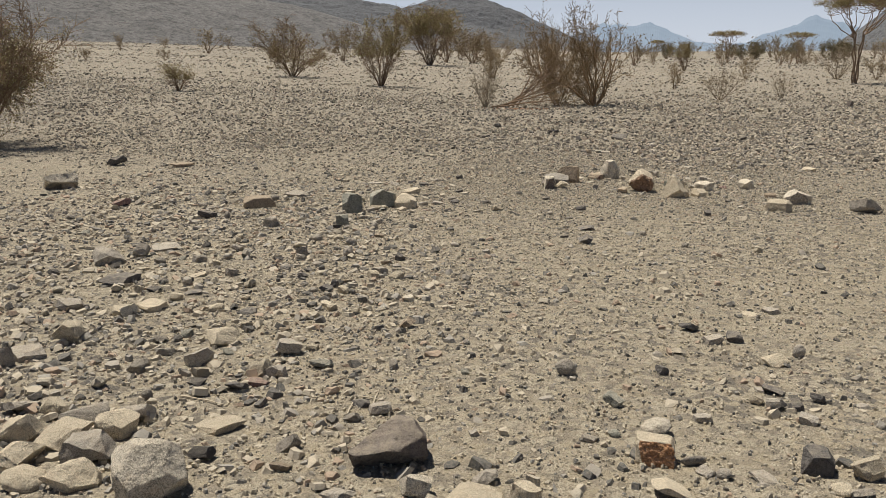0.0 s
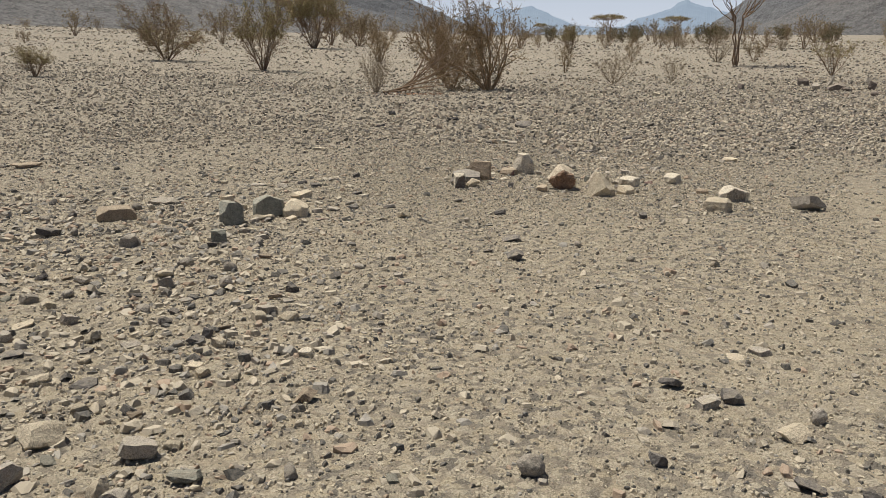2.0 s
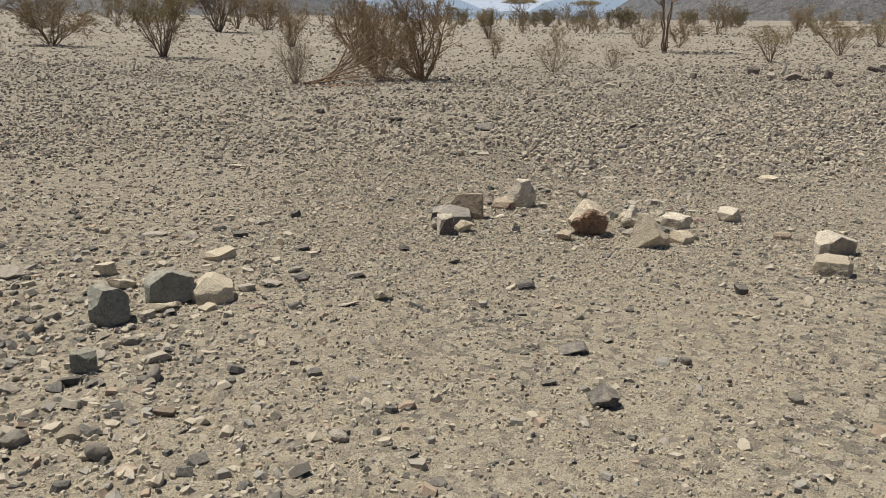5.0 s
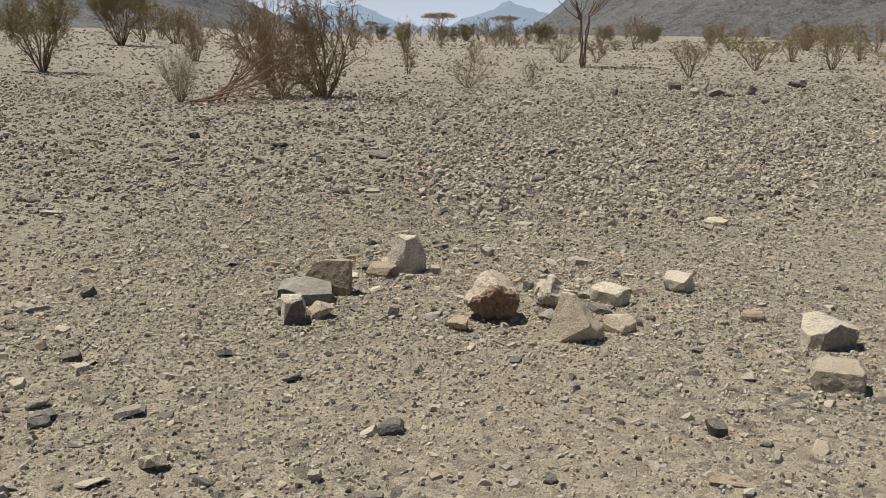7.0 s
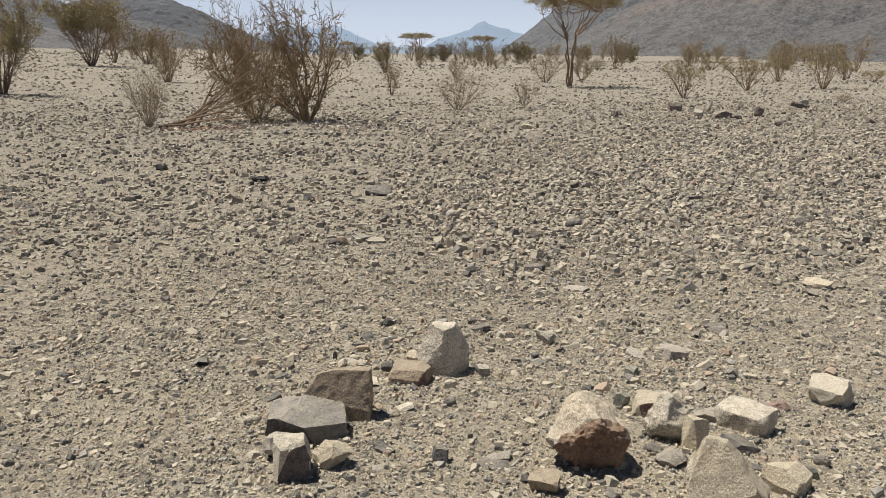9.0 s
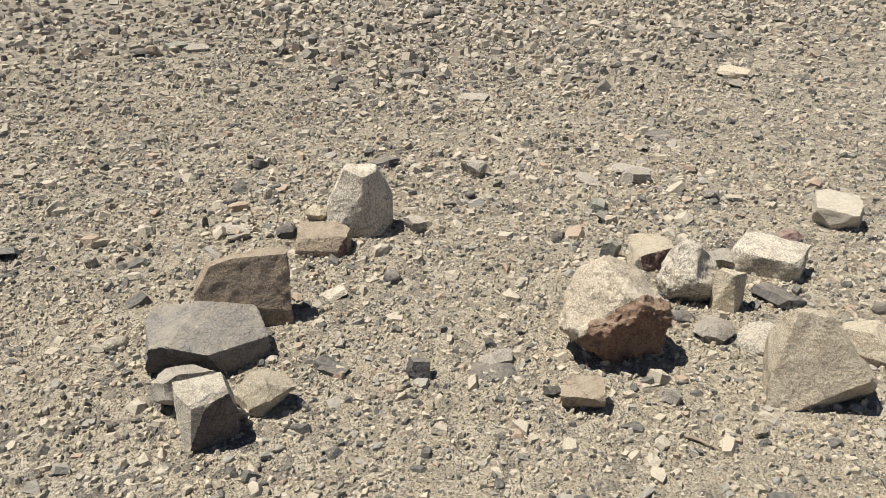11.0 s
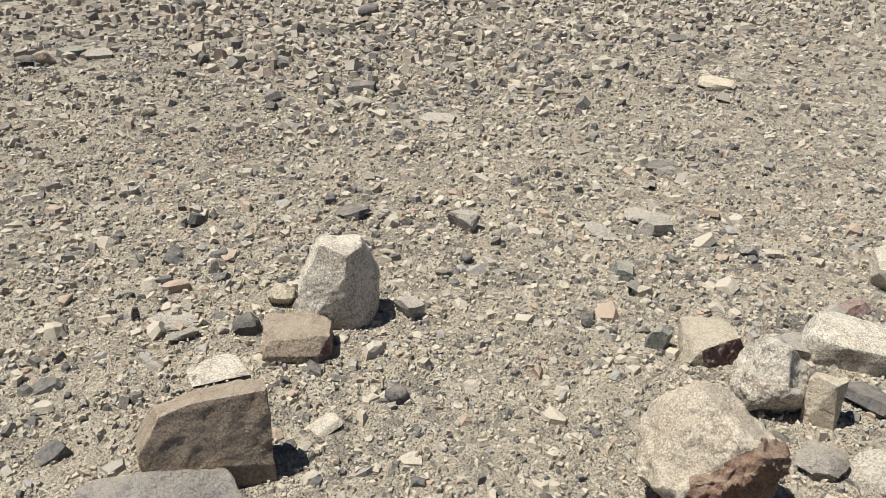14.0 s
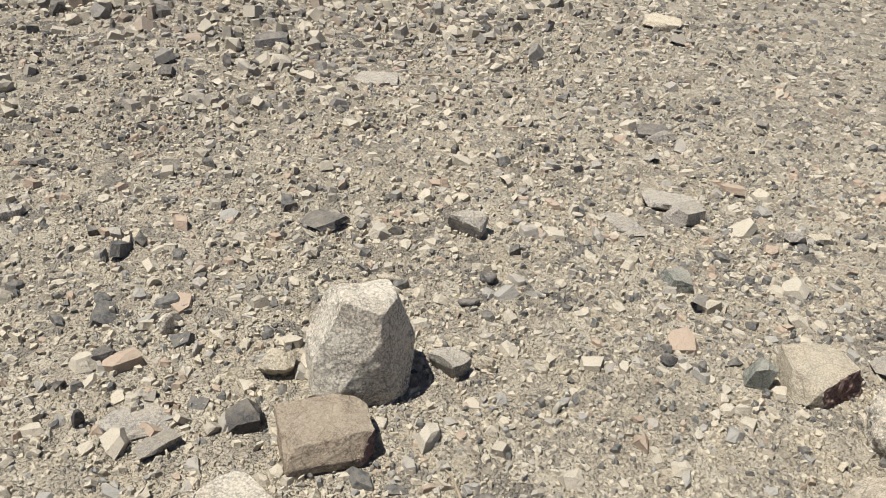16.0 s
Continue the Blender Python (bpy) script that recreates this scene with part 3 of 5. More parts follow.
rock(1.09, 8.29, 0.066, 0.056, 0.038, -25, "round", DARK, 137)
rock(0.24, 8.25, 0.072, 0.061, 0.034, -0, "round", PALE, 138)
rock(0.89, 9.09, 0.039, 0.033, 0.052, -14, "round", MOTTLED, 139)
rock(0.74, 9.09, 0.060, 0.048, 0.033, -11, "wedge", DARK, 140)
rock(2.31, 8.67, 0.127, 0.095, 0.059, -43, "slab", SLATE, 141)
rock(2.74, 9.04, 0.122, 0.069, 0.034, -44, "block", SLATE, 142)
rock(2.11, 10.53, 0.150, 0.113, 0.045, -25, "slab", DARK, 143)
rock(0.81, 11.64, 0.121, 0.103, 0.078, -6, "round", RUST, 144)
rock(0.96, 11.73, 0.158, 0.118, 0.054, -8, "slab", GREEN, 145)
rock(1.08, 11.64, 0.141, 0.105, 0.046, -9, "slab", SLATE, 146)
rock(0.22, 8.78, 0.047, 0.036, 0.047, 0, "block", SLATE, 147)
rock(4.43, 10.67, 0.150, 0.116, 0.037, -45, "wedge", DARK, 148)
rock(3.86, 9.82, 0.188, 0.141, 0.054, -47, "slab", TAN, 149)
rock(0.71, 8.79, 0.096, 0.072, 0.025, -22, "slab", SLATE, 152)
rock(0.62, 8.93, 0.024, 0.019, 0.050, -16, "wedge", DARK, 153)
rock(0.79, 8.64, 0.026, 0.020, 0.014, -28, "block", SLATE, 154)
rock(1.72, 8.32, 0.041, 0.033, 0.032, -65, "wedge", DARK, 155)
rock(2.13, 8.76, 0.177, 0.098, 0.020, -59, "slab", SLATE, 156)
rock(2.48, 8.40, 0.073, 0.058, 0.049, -71, "wedge", SLATE, 157)
rock(2.55, 8.36, 0.074, 0.055, 0.023, -73, "slab", TAN, 158)
rock(2.36, 8.76, 0.162, 0.121, 0.035, -62, "slab", SLATE, 159)
rock(2.01, 8.49, 0.107, 0.080, 0.037, -64, "slab", GREEN, 160)
rock(2.24, 10.02, 0.193, 0.126, 0.022, -40, "slab", SLATE, 161)
rock(1.70, 10.08, 0.063, 0.050, 0.040, -31, "wedge", SLATE, 162)
rock(2.76, 9.09, 0.126, 0.094, 0.033, -60, "slab", DARK, 163)
rock(1.42, 8.95, 0.061, 0.038, 0.023, -42, "round", TAN, 164)
rock(1.51, 8.76, 0.059, 0.050, 0.028, -48, "round", DARK, 165)
rock(1.62, 8.80, 0.050, 0.043, 0.032, -50, "round", DARK, 166)
rock(0.96, 10.02, 0.082, 0.062, 0.025, -17, "slab", DARK, 167)
rock(0.80, 9.77, 0.071, 0.053, 0.035, -15, "slab", SLATE, 168)
# shadowed side of this wedge is coloured darker grey with SLATE
rock(3.12, 7.02, 0.270, 0.220, 0.150, -34, "hewn", MOTTLED, 169, "grey-white wedge with a dark shadowed side", cuts=(((0.6, -0.75, -0.1), 0.46), ((-0.55, -0.3, 0.78), 0.46), ((0.4, 0.2, 0.9), 0.56), ((-0.8, -0.5, 0.1), 0.7)), fresh_or_shaded=SLATE)
rock(2.84, 6.50, 0.225, 0.170, 0.120, -35, "hewn", TAN, 170, "pale tan stone with a flat top", cuts=(((0.1, -0.96, 0.1), 0.7), ((0.0, -0.15, 0.98), 0.8), ((-0.9, -0.2, 0.3), 0.78), ((0.85, -0.3, 0.2), 0.78)))
rock(2.94, 7.45, 0.150, 0.112, 0.060, -29, "slab", RUST, 171)
rock(-0.81, 8.35, 0.094, 0.071, 0.073, 15, "block", DARK, 172, "small upright black stone standing on end")
rock(-0.24, 6.69, 0.138, 0.104, 0.041, 14, "slab", SLATE, 173)
rock(-0.05, 6.19, 0.114, 0.091, 0.067, 12, "wedge", TAN, 174)
rock(0.83, 6.37, 0.116, 0.093, 0.056, -4, "wedge", DARK, 175)
rock(0.42, 6.95, 0.098, 0.079, 0.038, 3, "round", DARK, 176)
rock(1.18, 7.76, 0.101, 0.076, 0.027, -7, "slab", SLATE, 177)
rock(2.10, 6.15, 0.089, 0.071, 0.064, -28, "wedge", DARK, 178)
rock(0.53, 6.03, 0.054, 0.041, 0.046, 1, "slab", SLATE, 179)
rock(-0.25, 6.11, 0.128, 0.096, 0.024, 16, "slab", PALE, 180)
rock(1.98, 5.81, 0.125, 0.094, 0.019, -29, "slab", RUST, 181)
rock(0.73, 5.89, 0.077, 0.058, 0.016, -3, "slab", DARK, 182)
rock(-1.04, 8.14, 0.144, 0.108, 0.031, 18, "slab", SLATE, 183)
rock(-0.65, 7.36, 0.107, 0.080, 0.042, 17, "slab", DARK, 184)
rock(-0.57, 7.22, 0.093, 0.070, 0.032, 16, "slab", PALE, 185)
rock(2.49, 6.64, 0.067, 0.053, 0.034, -29, "wedge", SLATE, 186)
rock(-0.64, 6.81, 0.112, 0.065, 0.043, 19, "round", SLATE, 187)
rock(-0.58, 6.63, 0.100, 0.080, 0.042, 19, "wedge", DARK, 188)
rock(-1.26, 14.16, 0.176, 0.140, 0.079, 11, "wedge", DARK, 189)
rock(-1.32, 16.62, 0.170, 0.136, 0.098, 9, "wedge", DARK, 190)
rock(0.01, 15.36, 0.236, 0.189, 0.082, 3, "wedge", DARK, 191)
rock(0.76, 11.66, 0.182, 0.145, 0.062, -1, "wedge", DARK, 192)
rock(1.35, 14.11, 0.313, 0.251, 0.117, -4, "wedge", DARK, 193)
rock(2.86, 11.95, 0.163, 0.138, 0.089, -16, "round", DARK, 194)
rock(1.90, 12.59, 0.144, 0.122, 0.093, -9, "round", SLATE, 195)
rock(-1.76, 10.95, 0.175, 0.131, 0.044, 19, "slab", TAN, 196)
rock(4.61, 13.15, 0.172, 0.138, 0.066, -24, "round", DARK, 200)
rock(3.65, 14.32, 0.155, 0.132, 0.077, -17, "round", DARK, 201)
rock(5.28, 22.37, 0.248, 0.186, 0.101, -14, "slab", TAN, 202)
rock(11.03, 27.63, 0.410, 0.365, 0.252, -24, "wedge", RUSTDARK, 203)
rock(11.51, 26.54, 0.169, 0.150, 0.412, -26, "wedge", SLATE, 204)
rock(11.00, 24.81, 0.519, 0.430, 0.247, -27, "block", RUSTDARK, 205, "dark stone in a low heap of dark rocks")
rock(11.21, 24.52, 0.309, 0.258, 0.154, -27, "block", RUSTDARK, 206)
rock(13.47, 28.44, 0.210, 0.186, 0.238, -28, "wedge", SLATE, 207)
rock(12.25, 25.23, 0.268, 0.238, 0.274, -29, "wedge", RUSTDARK, 208)
rock(15.51, 28.62, 0.588, 0.229, 0.245, -31, "wedge", RUSTDARK, 209)
rock(16.39, 29.73, 0.235, 0.210, 0.254, -32, "wedge", SLATE, 210)
rock(8.40, 25.45, 0.212, 0.176, 0.184, -20, "block", RUSTDARK, 211)
rock(13.72, 22.90, 0.301, 0.251, 0.177, -35, "block", RUSTDARK, 212)
rock(10.62, 25.33, 0.245, 0.218, 0.200, -25, "wedge", SLATE, 213)
rock(11.09, 22.40, 0.186, 0.166, 0.175, -30, "wedge", RUSTDARK, 214)
rock(-1.54, 5.87, 0.210, 0.180, 0.200, 17, "hewn", GREEN, 215, "dark green-grey slab standing in a stone heap", cuts=(((0.3, -0.9, 0.25), 0.52), ((-0.75, -0.3, 0.6), 0.56), ((0.5, 0.3, 0.8), 0.6), ((0.9, -0.3, 0.1), 0.74), ((-0.8, -0.6, -0.1), 0.7)))
rock(-1.30, 6.22, 0.280, 0.190, 0.190, 14, "hewn", GREEN, 216, "striped dark grey block in a stone heap", cuts=(((0.1, -0.95, 0.15), 0.62), ((-0.6, -0.1, 0.78), 0.58), ((0.45, 0.1, 0.88), 0.62), ((-0.9, -0.35, 0.1), 0.76), ((0.85, -0.45, 0.2), 0.7)))
rock(-1.06, 6.24, 0.240, 0.200, 0.150, 11, "hewn", TAN, 217, "tan-orange stone at the end of a heap", cuts=(((-0.2, -0.75, 0.62), 0.5), ((0.6, -0.1, 0.78), 0.52), ((-0.8, 0, 0.6), 0.6), ((0.8, -0.6, 0.1), 0.66)), worn=2)
rock(-1.66, 6.48, 0.179, 0.134, 0.069, 16, "block", TAN, 218)
rock(-1.85, 6.76, 0.144, 0.108, 0.087, 17, "slab", TAN, 219)
rock(-1.44, 5.19, 0.128, 0.096, 0.109, 18, "slab", GREEN, 220)
rock(-2.63, 5.99, 0.340, 0.180, 0.120, 27, "hewn", RUST, 221, "weathered tan stone with fluted sides", cuts=(((0.05, -0.95, 0.1), 0.7), ((0.1, -0.1, 0.98), 0.78), ((-0.7, -0.2, 0.65), 0.62), ((0.9, -0.3, 0.2), 0.8)), worn=2)
rock(-2.49, 6.73, 0.265, 0.199, 0.062, 23, "slab", SLATE, 222)
rock(-2.12, 5.04, 0.161, 0.129, 0.099, 27, "wedge", SLATE, 223)
rock(-0.75, 6.51, 0.145, 0.109, 0.042, 7, "slab", SLATE, 224)
rock(0.92, 4.70, 0.148, 0.119, 0.078, -15, "wedge", DARK, 225, "black stone alone on the sand")
rock(-0.54, 3.85, 0.091, 0.073, 0.071, 10, "wedge", DARK, 226, "small upright dark stone on sandy gravel")
rock(-1.00, 3.93, 0.093, 0.075, 0.089, 18, "wedge", SLATE, 227)
rock(-1.50, 4.17, 0.135, 0.115, 0.055, 24, "round", TAN, 228)
rock(-1.40, 3.93, 0.107, 0.080, 0.076, 24, "slab", SLATE, 229)
rock(-0.20, 4.47, 0.096, 0.081, 0.042, 2, "round", SLATE, 230)
rock(-1.20, 7.15, 0.236, 0.177, 0.073, 10, "slab", TAN, 231)
rock(-1.82, 7.81, 0.186, 0.140, 0.033, 14, "slab", SLATE, 232)
rock(0.91, 5.31, 0.152, 0.114, 0.043, -13, "slab", DARK, 233)
rock(0.18, 4.10, 0.073, 0.055, 0.019, -4, "slab", DARK, 234)
rock(0.03, 3.97, 0.066, 0.049, 0.019, -2, "slab", MAROON, 235)
rock(0.09, 4.30, 0.060, 0.045, 0.018, -2, "slab", DARK, 236)
rock(-1.72, 4.36, 0.081, 0.069, 0.038, 26, "round", SLATE, 237)
rock(-1.52, 3.70, 0.081, 0.065, 0.038, 28, "wedge", DARK, 238)
rock(-1.16, 3.62, 0.083, 0.062, 0.024, 23, "slab", SLATE, 239)
rock(-1.33, 6.03, 0.123, 0.092, 0.053, 14, "slab", TAN, 240)
rock(-1.13, 5.32, 0.138, 0.103, 0.041, 14, "slab", SLATE, 241)
rock(-0.51, 3.61, 0.069, 0.052, 0.025, 10, "slab", SLATE, 242)
rock(0.38, 7.93, 0.165, 0.132, 0.109, -4, "wedge", SLATE, 243)
rock(0.72, 4.92, 0.076, 0.057, 0.025, -11, "slab", DARK, 244)
rock(-2.82, 3.37, 0.239, 0.191, 0.142, 40, "wedge", SLATE, 245, "grey wedge-shaped rock among rubble")
rock(-2.70, 3.65, 0.165, 0.124, 0.129, 36, "block", SLATE, 246)
rock(-2.63, 3.94, 0.261, 0.196, 0.059, 34, "slab", SLATE, 247, "flat grey slab among rubble")
rock(-2.39, 2.81, 0.311, 0.233, 0.069, 40, "slab", DARK, 248, "large dark blue-grey flat rock")
rock(-2.29, 2.61, 0.104, 0.078, 0.060, 41, "block", TAN, 249)
rock(-1.72, 2.63, 0.127, 0.095, 0.028, 33, "slab", DARK, 250)
rock(-1.17, 2.81, 0.116, 0.087, 0.027, 23, "slab", SLATE, 251)
rock(-0.84, 2.87, 0.105, 0.079, 0.050, 17, "block", DARK, 252)
rock(-0.81, 2.96, 0.064, 0.051, 0.062, 16, "wedge", DARK, 253)
rock(-0.69, 2.83, 0.100, 0.080, 0.056, 14, "wedge", TAN, 254, "tan wedge of stone with sharp edge")
rock(-0.58, 3.36, 0.133, 0.099, 0.064, 10, "slab", SLATE, 255, "thin grey slab propped on the sand")
rock(-0.42, 3.27, 0.107, 0.080, 0.053, 8, "block", TAN, 256)
rock(-0.52, 2.70, 0.096, 0.081, 0.037, 11, "round", SLATE, 257)
rock(-1.18, 2.28, 0.133, 0.106, 0.034, 27, "wedge", DARK, 258)
rock(-1.82, 2.24, 0.204, 0.153, 0.064, 39, "block", TAN, 259)
rock(-1.90, 2.10, 0.128, 0.096, 0.082, 42, "block", PALE, 260)
rock(-0.21, 2.71, 0.094, 0.071, 0.048, 5, "slab", PALE, 261)
rock(-0.13, 2.78, 0.114, 0.086, 0.032, 3, "slab", PALE, 262)
rock(-1.40, 2.30, 0.107, 0.086, 0.049, 31, "wedge", TAN, 263)
rock(-1.35, 2.31, 0.097, 0.073, 0.024, 30, "slab", TAN, 264)
rock(-1.77, 2.48, 0.097, 0.073, 0.054, 35, "slab", TAN, 265)
rock(-1.67, 3.15, 0.101, 0.075, 0.068, 28, "block", SLATE, 266)
rock(-1.99, 3.98, 0.117, 0.088, 0.060, 27, "block", SLATE, 267)
rock(-1.12, 3.17, 0.086, 0.069, 0.046, 20, "wedge", DARK, 270)
rock(-1.33, 3.37, 0.091, 0.078, 0.059, 22, "round", SLATE, 271)
rock(-1.31, 2.57, 0.074, 0.063, 0.038, 27, "round", TAN, 272)
rock(-1.37, 2.71, 0.084, 0.063, 0.022, 27, "slab", DARK, 273)
rock(-1.88, 2.85, 0.075, 0.060, 0.062, 33, "wedge", SLATE, 274)
rock(-0.72, 2.51, 0.080, 0.060, 0.037, 16, "slab", TAN, 277)
rock(-0.65, 2.42, 0.077, 0.062, 0.050, 15, "wedge", TAN, 278)
rock(-1.06, 2.67, 0.079, 0.059, 0.021, 22, "slab", SLATE, 279)
rock(-1.94, 3.67, 0.086, 0.073, 0.055, 28, "round", SLATE, 280)
rock(-1.92, 3.08, 0.150, 0.112, 0.022, 32, "slab", TAN, 281)
rock(-2.43, 3.20, 0.106, 0.079, 0.029, 37, "slab", TAN, 282)
rock(-0.62, 0.08, 0.270, 0.230, 0.205, 32, "hewn", MOTTLED, 283, "large whitish lichen-mottled rock beside a heap", cuts=(((-0.2, -0.75, 0.62), 0.5), ((0.7, -0.45, 0.5), 0.56), ((-0.7, -0.2, 0.68), 0.58), ((0.3, 0.5, 0.8), 0.58), ((0.55, -0.6, -0.55), 0.62), ((-0.85, -0.5, -0.1), 0.7)), worn=3)
rock(-0.94, 0.07, 0.231, 0.160, 0.100, 36, "block", TAN, 284)
rock(-1.12, 0.02, 0.199, 0.156, 0.085, 39, "round", TAN, 285, "rounded ochre stone in a rock heap")
rock(-1.24, 0.17, 0.201, 0.139, 0.103, 39, "block", TAN, 286)
rock(-1.17, 0.35, 0.257, 0.191, 0.111, 37, "wedge", TAN, 287)
rock(-1.22, 0.58, 0.236, 0.175, 0.090, 35, "wedge", SLATE, 288)
rock(-1.01, 0.49, 0.190, 0.132, 0.111, 33, "block", TAN, 289)
rock(-1.02, 0.65, 0.203, 0.141, 0.082, 32, "block", SLATE, 290)
rock(-1.40, 0.38, 0.199, 0.138, 0.127, 39, "block", TAN, 291)
rock(-1.41, 0.65, 0.143, 0.114, 0.085, 37, "wedge", TAN, 292)
rock(-1.59, 0.66, 0.206, 0.143, 0.064, 39, "block", SLATE, 293)
rock(-1.01, 0.28, 0.224, 0.166, 0.118, 35, "wedge", SLATE, 294)
rock(-0.60, 0.64, 0.250, 0.187, 0.049, 27, "slab", TAN, 295, "flat grey-tan rock with dark underside")
# DARK on the front face paints in its shade
rock(0.22, 0.47, 0.320, 0.260, 0.165, 15, "hewn", RUSTDARK, 296, "large dark brown slab tilted on the sand", cuts=(((0.05, -0.82, -0.56), 0.42), ((-0.72, 0.68, 0.1), 0.26), ((-0.35, -0.35, 0.86), 0.46), ((0.2, -0.5, 0.84), 0.56), ((0.66, -0.74, 0.1), 0.6), ((0.9, 0.1, 0.4), 0.74), ((-0.75, -0.6, -0.3), 0.66)), fresh_or_shaded=DARK, worn=3)
rock(0.38, 0.22, 0.129, 0.096, 0.100, 13, "block", MOTTLED, 297)
rock(0.11, 0.13, 0.137, 0.103, 0.057, 19, "block", SLATE, 298)
rock(-1.07, 1.70, 0.196, 0.147, 0.101, 26, "block", TAN, 299, "tan block with a dark shaded face")
rock(-1.05, 1.36, 0.159, 0.127, 0.093, 28, "wedge", SLATE, 300)
rock(-0.64, 1.60, 0.146, 0.117, 0.083, 22, "wedge", SLATE, 301)
rock(-0.66, 1.26, 0.122, 0.097, 0.099, 24, "wedge", TAN, 302)
rock(-0.57, 1.26, 0.110, 0.082, 0.075, 22, "block", SLATE, 303)
rock(-0.70, 1.06, 0.133, 0.100, 0.049, 25, "block", DARK, 304)
rock(-0.62, 1.14, 0.107, 0.080, 0.037, 24, "slab", MAROON, 305)
rock(-1.96, 1.58, 0.217, 0.163, 0.128, 35, "block", TAN, 306)
rock(-2.02, 1.28, 0.199, 0.159, 0.064, 38, "wedge", SLATE, 307)
rock(-2.05, 1.15, 0.084, 0.063, 0.113, 39, "block", SLATE, 308)
rock(-2.34, 2.14, 0.183, 0.137, 0.082, 35, "slab", SLATE, 309)
rock(-1.93, 2.11, 0.161, 0.121, 0.059, 32, "slab", TAN, 310)
rock(-0.39, 1.44, 0.125, 0.100, 0.050, 19, "wedge", GREEN, 311)
rock(-0.04, 0.97, 0.093, 0.069, 0.035, 17, "block", DARK, 312)
rock(0.07, 0.91, 0.117, 0.087, 0.049, 15, "slab", SLATE, 313)
rock(1.29, 0.66, 0.155, 0.120, 0.105, -4, "hewn", TAN, 314, "orange-brown block with a flat tan top", cuts=(((0.1, -0.93, 0.26), 0.56), ((0.05, -0.1, 0.99), 0.8), ((-0.85, -0.3, 0.3), 0.8), ((0.9, -0.1, 0.4), 0.76)), fresh_or_shaded=OCHRE)
rock(1.31, 0.93, 0.139, 0.119, 0.072, -4, "round", MOTTLED, 315)
rock(1.34, 0.39, 0.164, 0.123, 0.057, -6, "block", TAN, 316)
rock(1.92, 0.68, 0.122, 0.115, 0.098, -15, "hewn", DARK, 317, "dark angular stone with a cracked face", cuts=(((0.35, -0.85, 0.1), 0.6), ((-0.75, -0.5, 0.35), 0.6), ((0.1, -0.2, 0.95), 0.66), ((0.85, 0.1, 0.5), 0.62)))
rock(2.09, 0.65, 0.127, 0.095, 0.102, -18, "block", TAN, 318)
rock(0.89, 1.55, 0.110, 0.094, 0.098, 2, "round", SLATE, 319, "round speckled dark stone on the sand")
rock(1.58, 2.41, 0.121, 0.091, 0.058, -6, "block", DARK, 320)
rock(1.70, 2.19, 0.122, 0.091, 0.051, -8, "slab", SLATE, 321)
rock(1.82, 2.25, 0.116, 0.087, 0.059, -9, "block", DARK, 322)
rock(1.98, 1.91, 0.144, 0.115, 0.062, -12, "wedge", TAN, 323)
rock(2.13, 2.05, 0.074, 0.063, 0.074, -13, "round", SLATE, 324)
rock(2.01, 2.80, 0.139, 0.092, 0.014, -10, "slab", TAN, 325)
rock(2.13, 2.85, 0.122, 0.091, 0.041, -11, "slab", SLATE, 326)
rock(1.90, 1.51, 0.116, 0.087, 0.048, -12, "block", DARK, 327)
rock(2.09, 1.42, 0.070, 0.052, 0.053, -15, "block", DARK, 328)
rock(1.88, 1.31, 0.095, 0.076, 0.060, -12, "wedge", SLATE, 329)
rock(1.80, 1.35, 0.072, 0.058, 0.048, -11, "wedge", TAN, 330)
rock(1.97, 1.31, 0.071, 0.053, 0.041, -13, "slab", DARK, 331)
rock(1.99, 1.16, 0.086, 0.064, 0.047, -14, "slab", SLATE, 332)
rock(1.13, 1.21, 0.103, 0.078, 0.067, -1, "block", GREEN, 333)
rock(1.44, 0.65, 0.118, 0.041, 0.045, -7, "round", SLATE, 334)
rock(1.48, 0.58, 0.084, 0.063, 0.031, -8, "block", SLATE, 335)
rock(1.70, 0.57, 0.126, 0.095, 0.032, -12, "slab", SLATE, 336)
rock(1.55, 0.56, 0.070, 0.060, 0.045, -9, "round", SLATE, 337)
rock(0.62, 0.20, 0.239, 0.179, 0.046, 8, "slab", TAN, 338)
rock(0.80, 0.19, 0.120, 0.090, 0.111, 5, "slab", TAN, 339)
rock(0.63, 0.37, 0.113, 0.090, 0.056, 8, "wedge", SLATE, 340)
rock(-0.09, 2.16, 0.116, 0.087, 0.063, 13, "block", RUST, 341)
rock(1.38, 1.65, 0.070, 0.056, 0.046, -5, "wedge", DARK, 342)
rock(1.03, 0.80, 0.077, 0.058, 0.033, 0, "block", SLATE, 343)
rock(1.13, 0.87, 0.066, 0.056, 0.033, -2, "round", GREEN, 344)
rock(1.53, 1.10, 0.094, 0.070, 0.040, -7, "slab", SLATE, 345)
rock(1.97, 0.51, 0.084, 0.072, 0.033, -17, "round", TAN, 346)
rock(2.04, 0.50, 0.080, 0.064, 0.040, -18, "wedge", SLATE, 347)
rock(0.82, 0.36, 0.056, 0.042, 0.059, 4, "slab", PALE, 348)
rock(3.72, 6.68, 0.348, 0.261, 0.159, -16, "block", SLATE, 349, "grey block standing alone on the gravel")
rock(-5.63, 6.85, 0.393, 0.314, 0.198, 35, "wedge", MOTTLED, 350)
rock(-5.53, 6.90, 0.212, 0.170, 0.150, 35, "wedge", RUST, 351)
rock(-2.92, 5.33, 0.213, 0.160, 0.084, 26, "block", DARK, 352)
rock(-6.19, 9.05, 0.306, 0.245, 0.164, 32, "wedge", DARK, 353)
rock(-4.19, 5.83, 0.199, 0.159, 0.095, 32, "wedge", MAROON, 354)
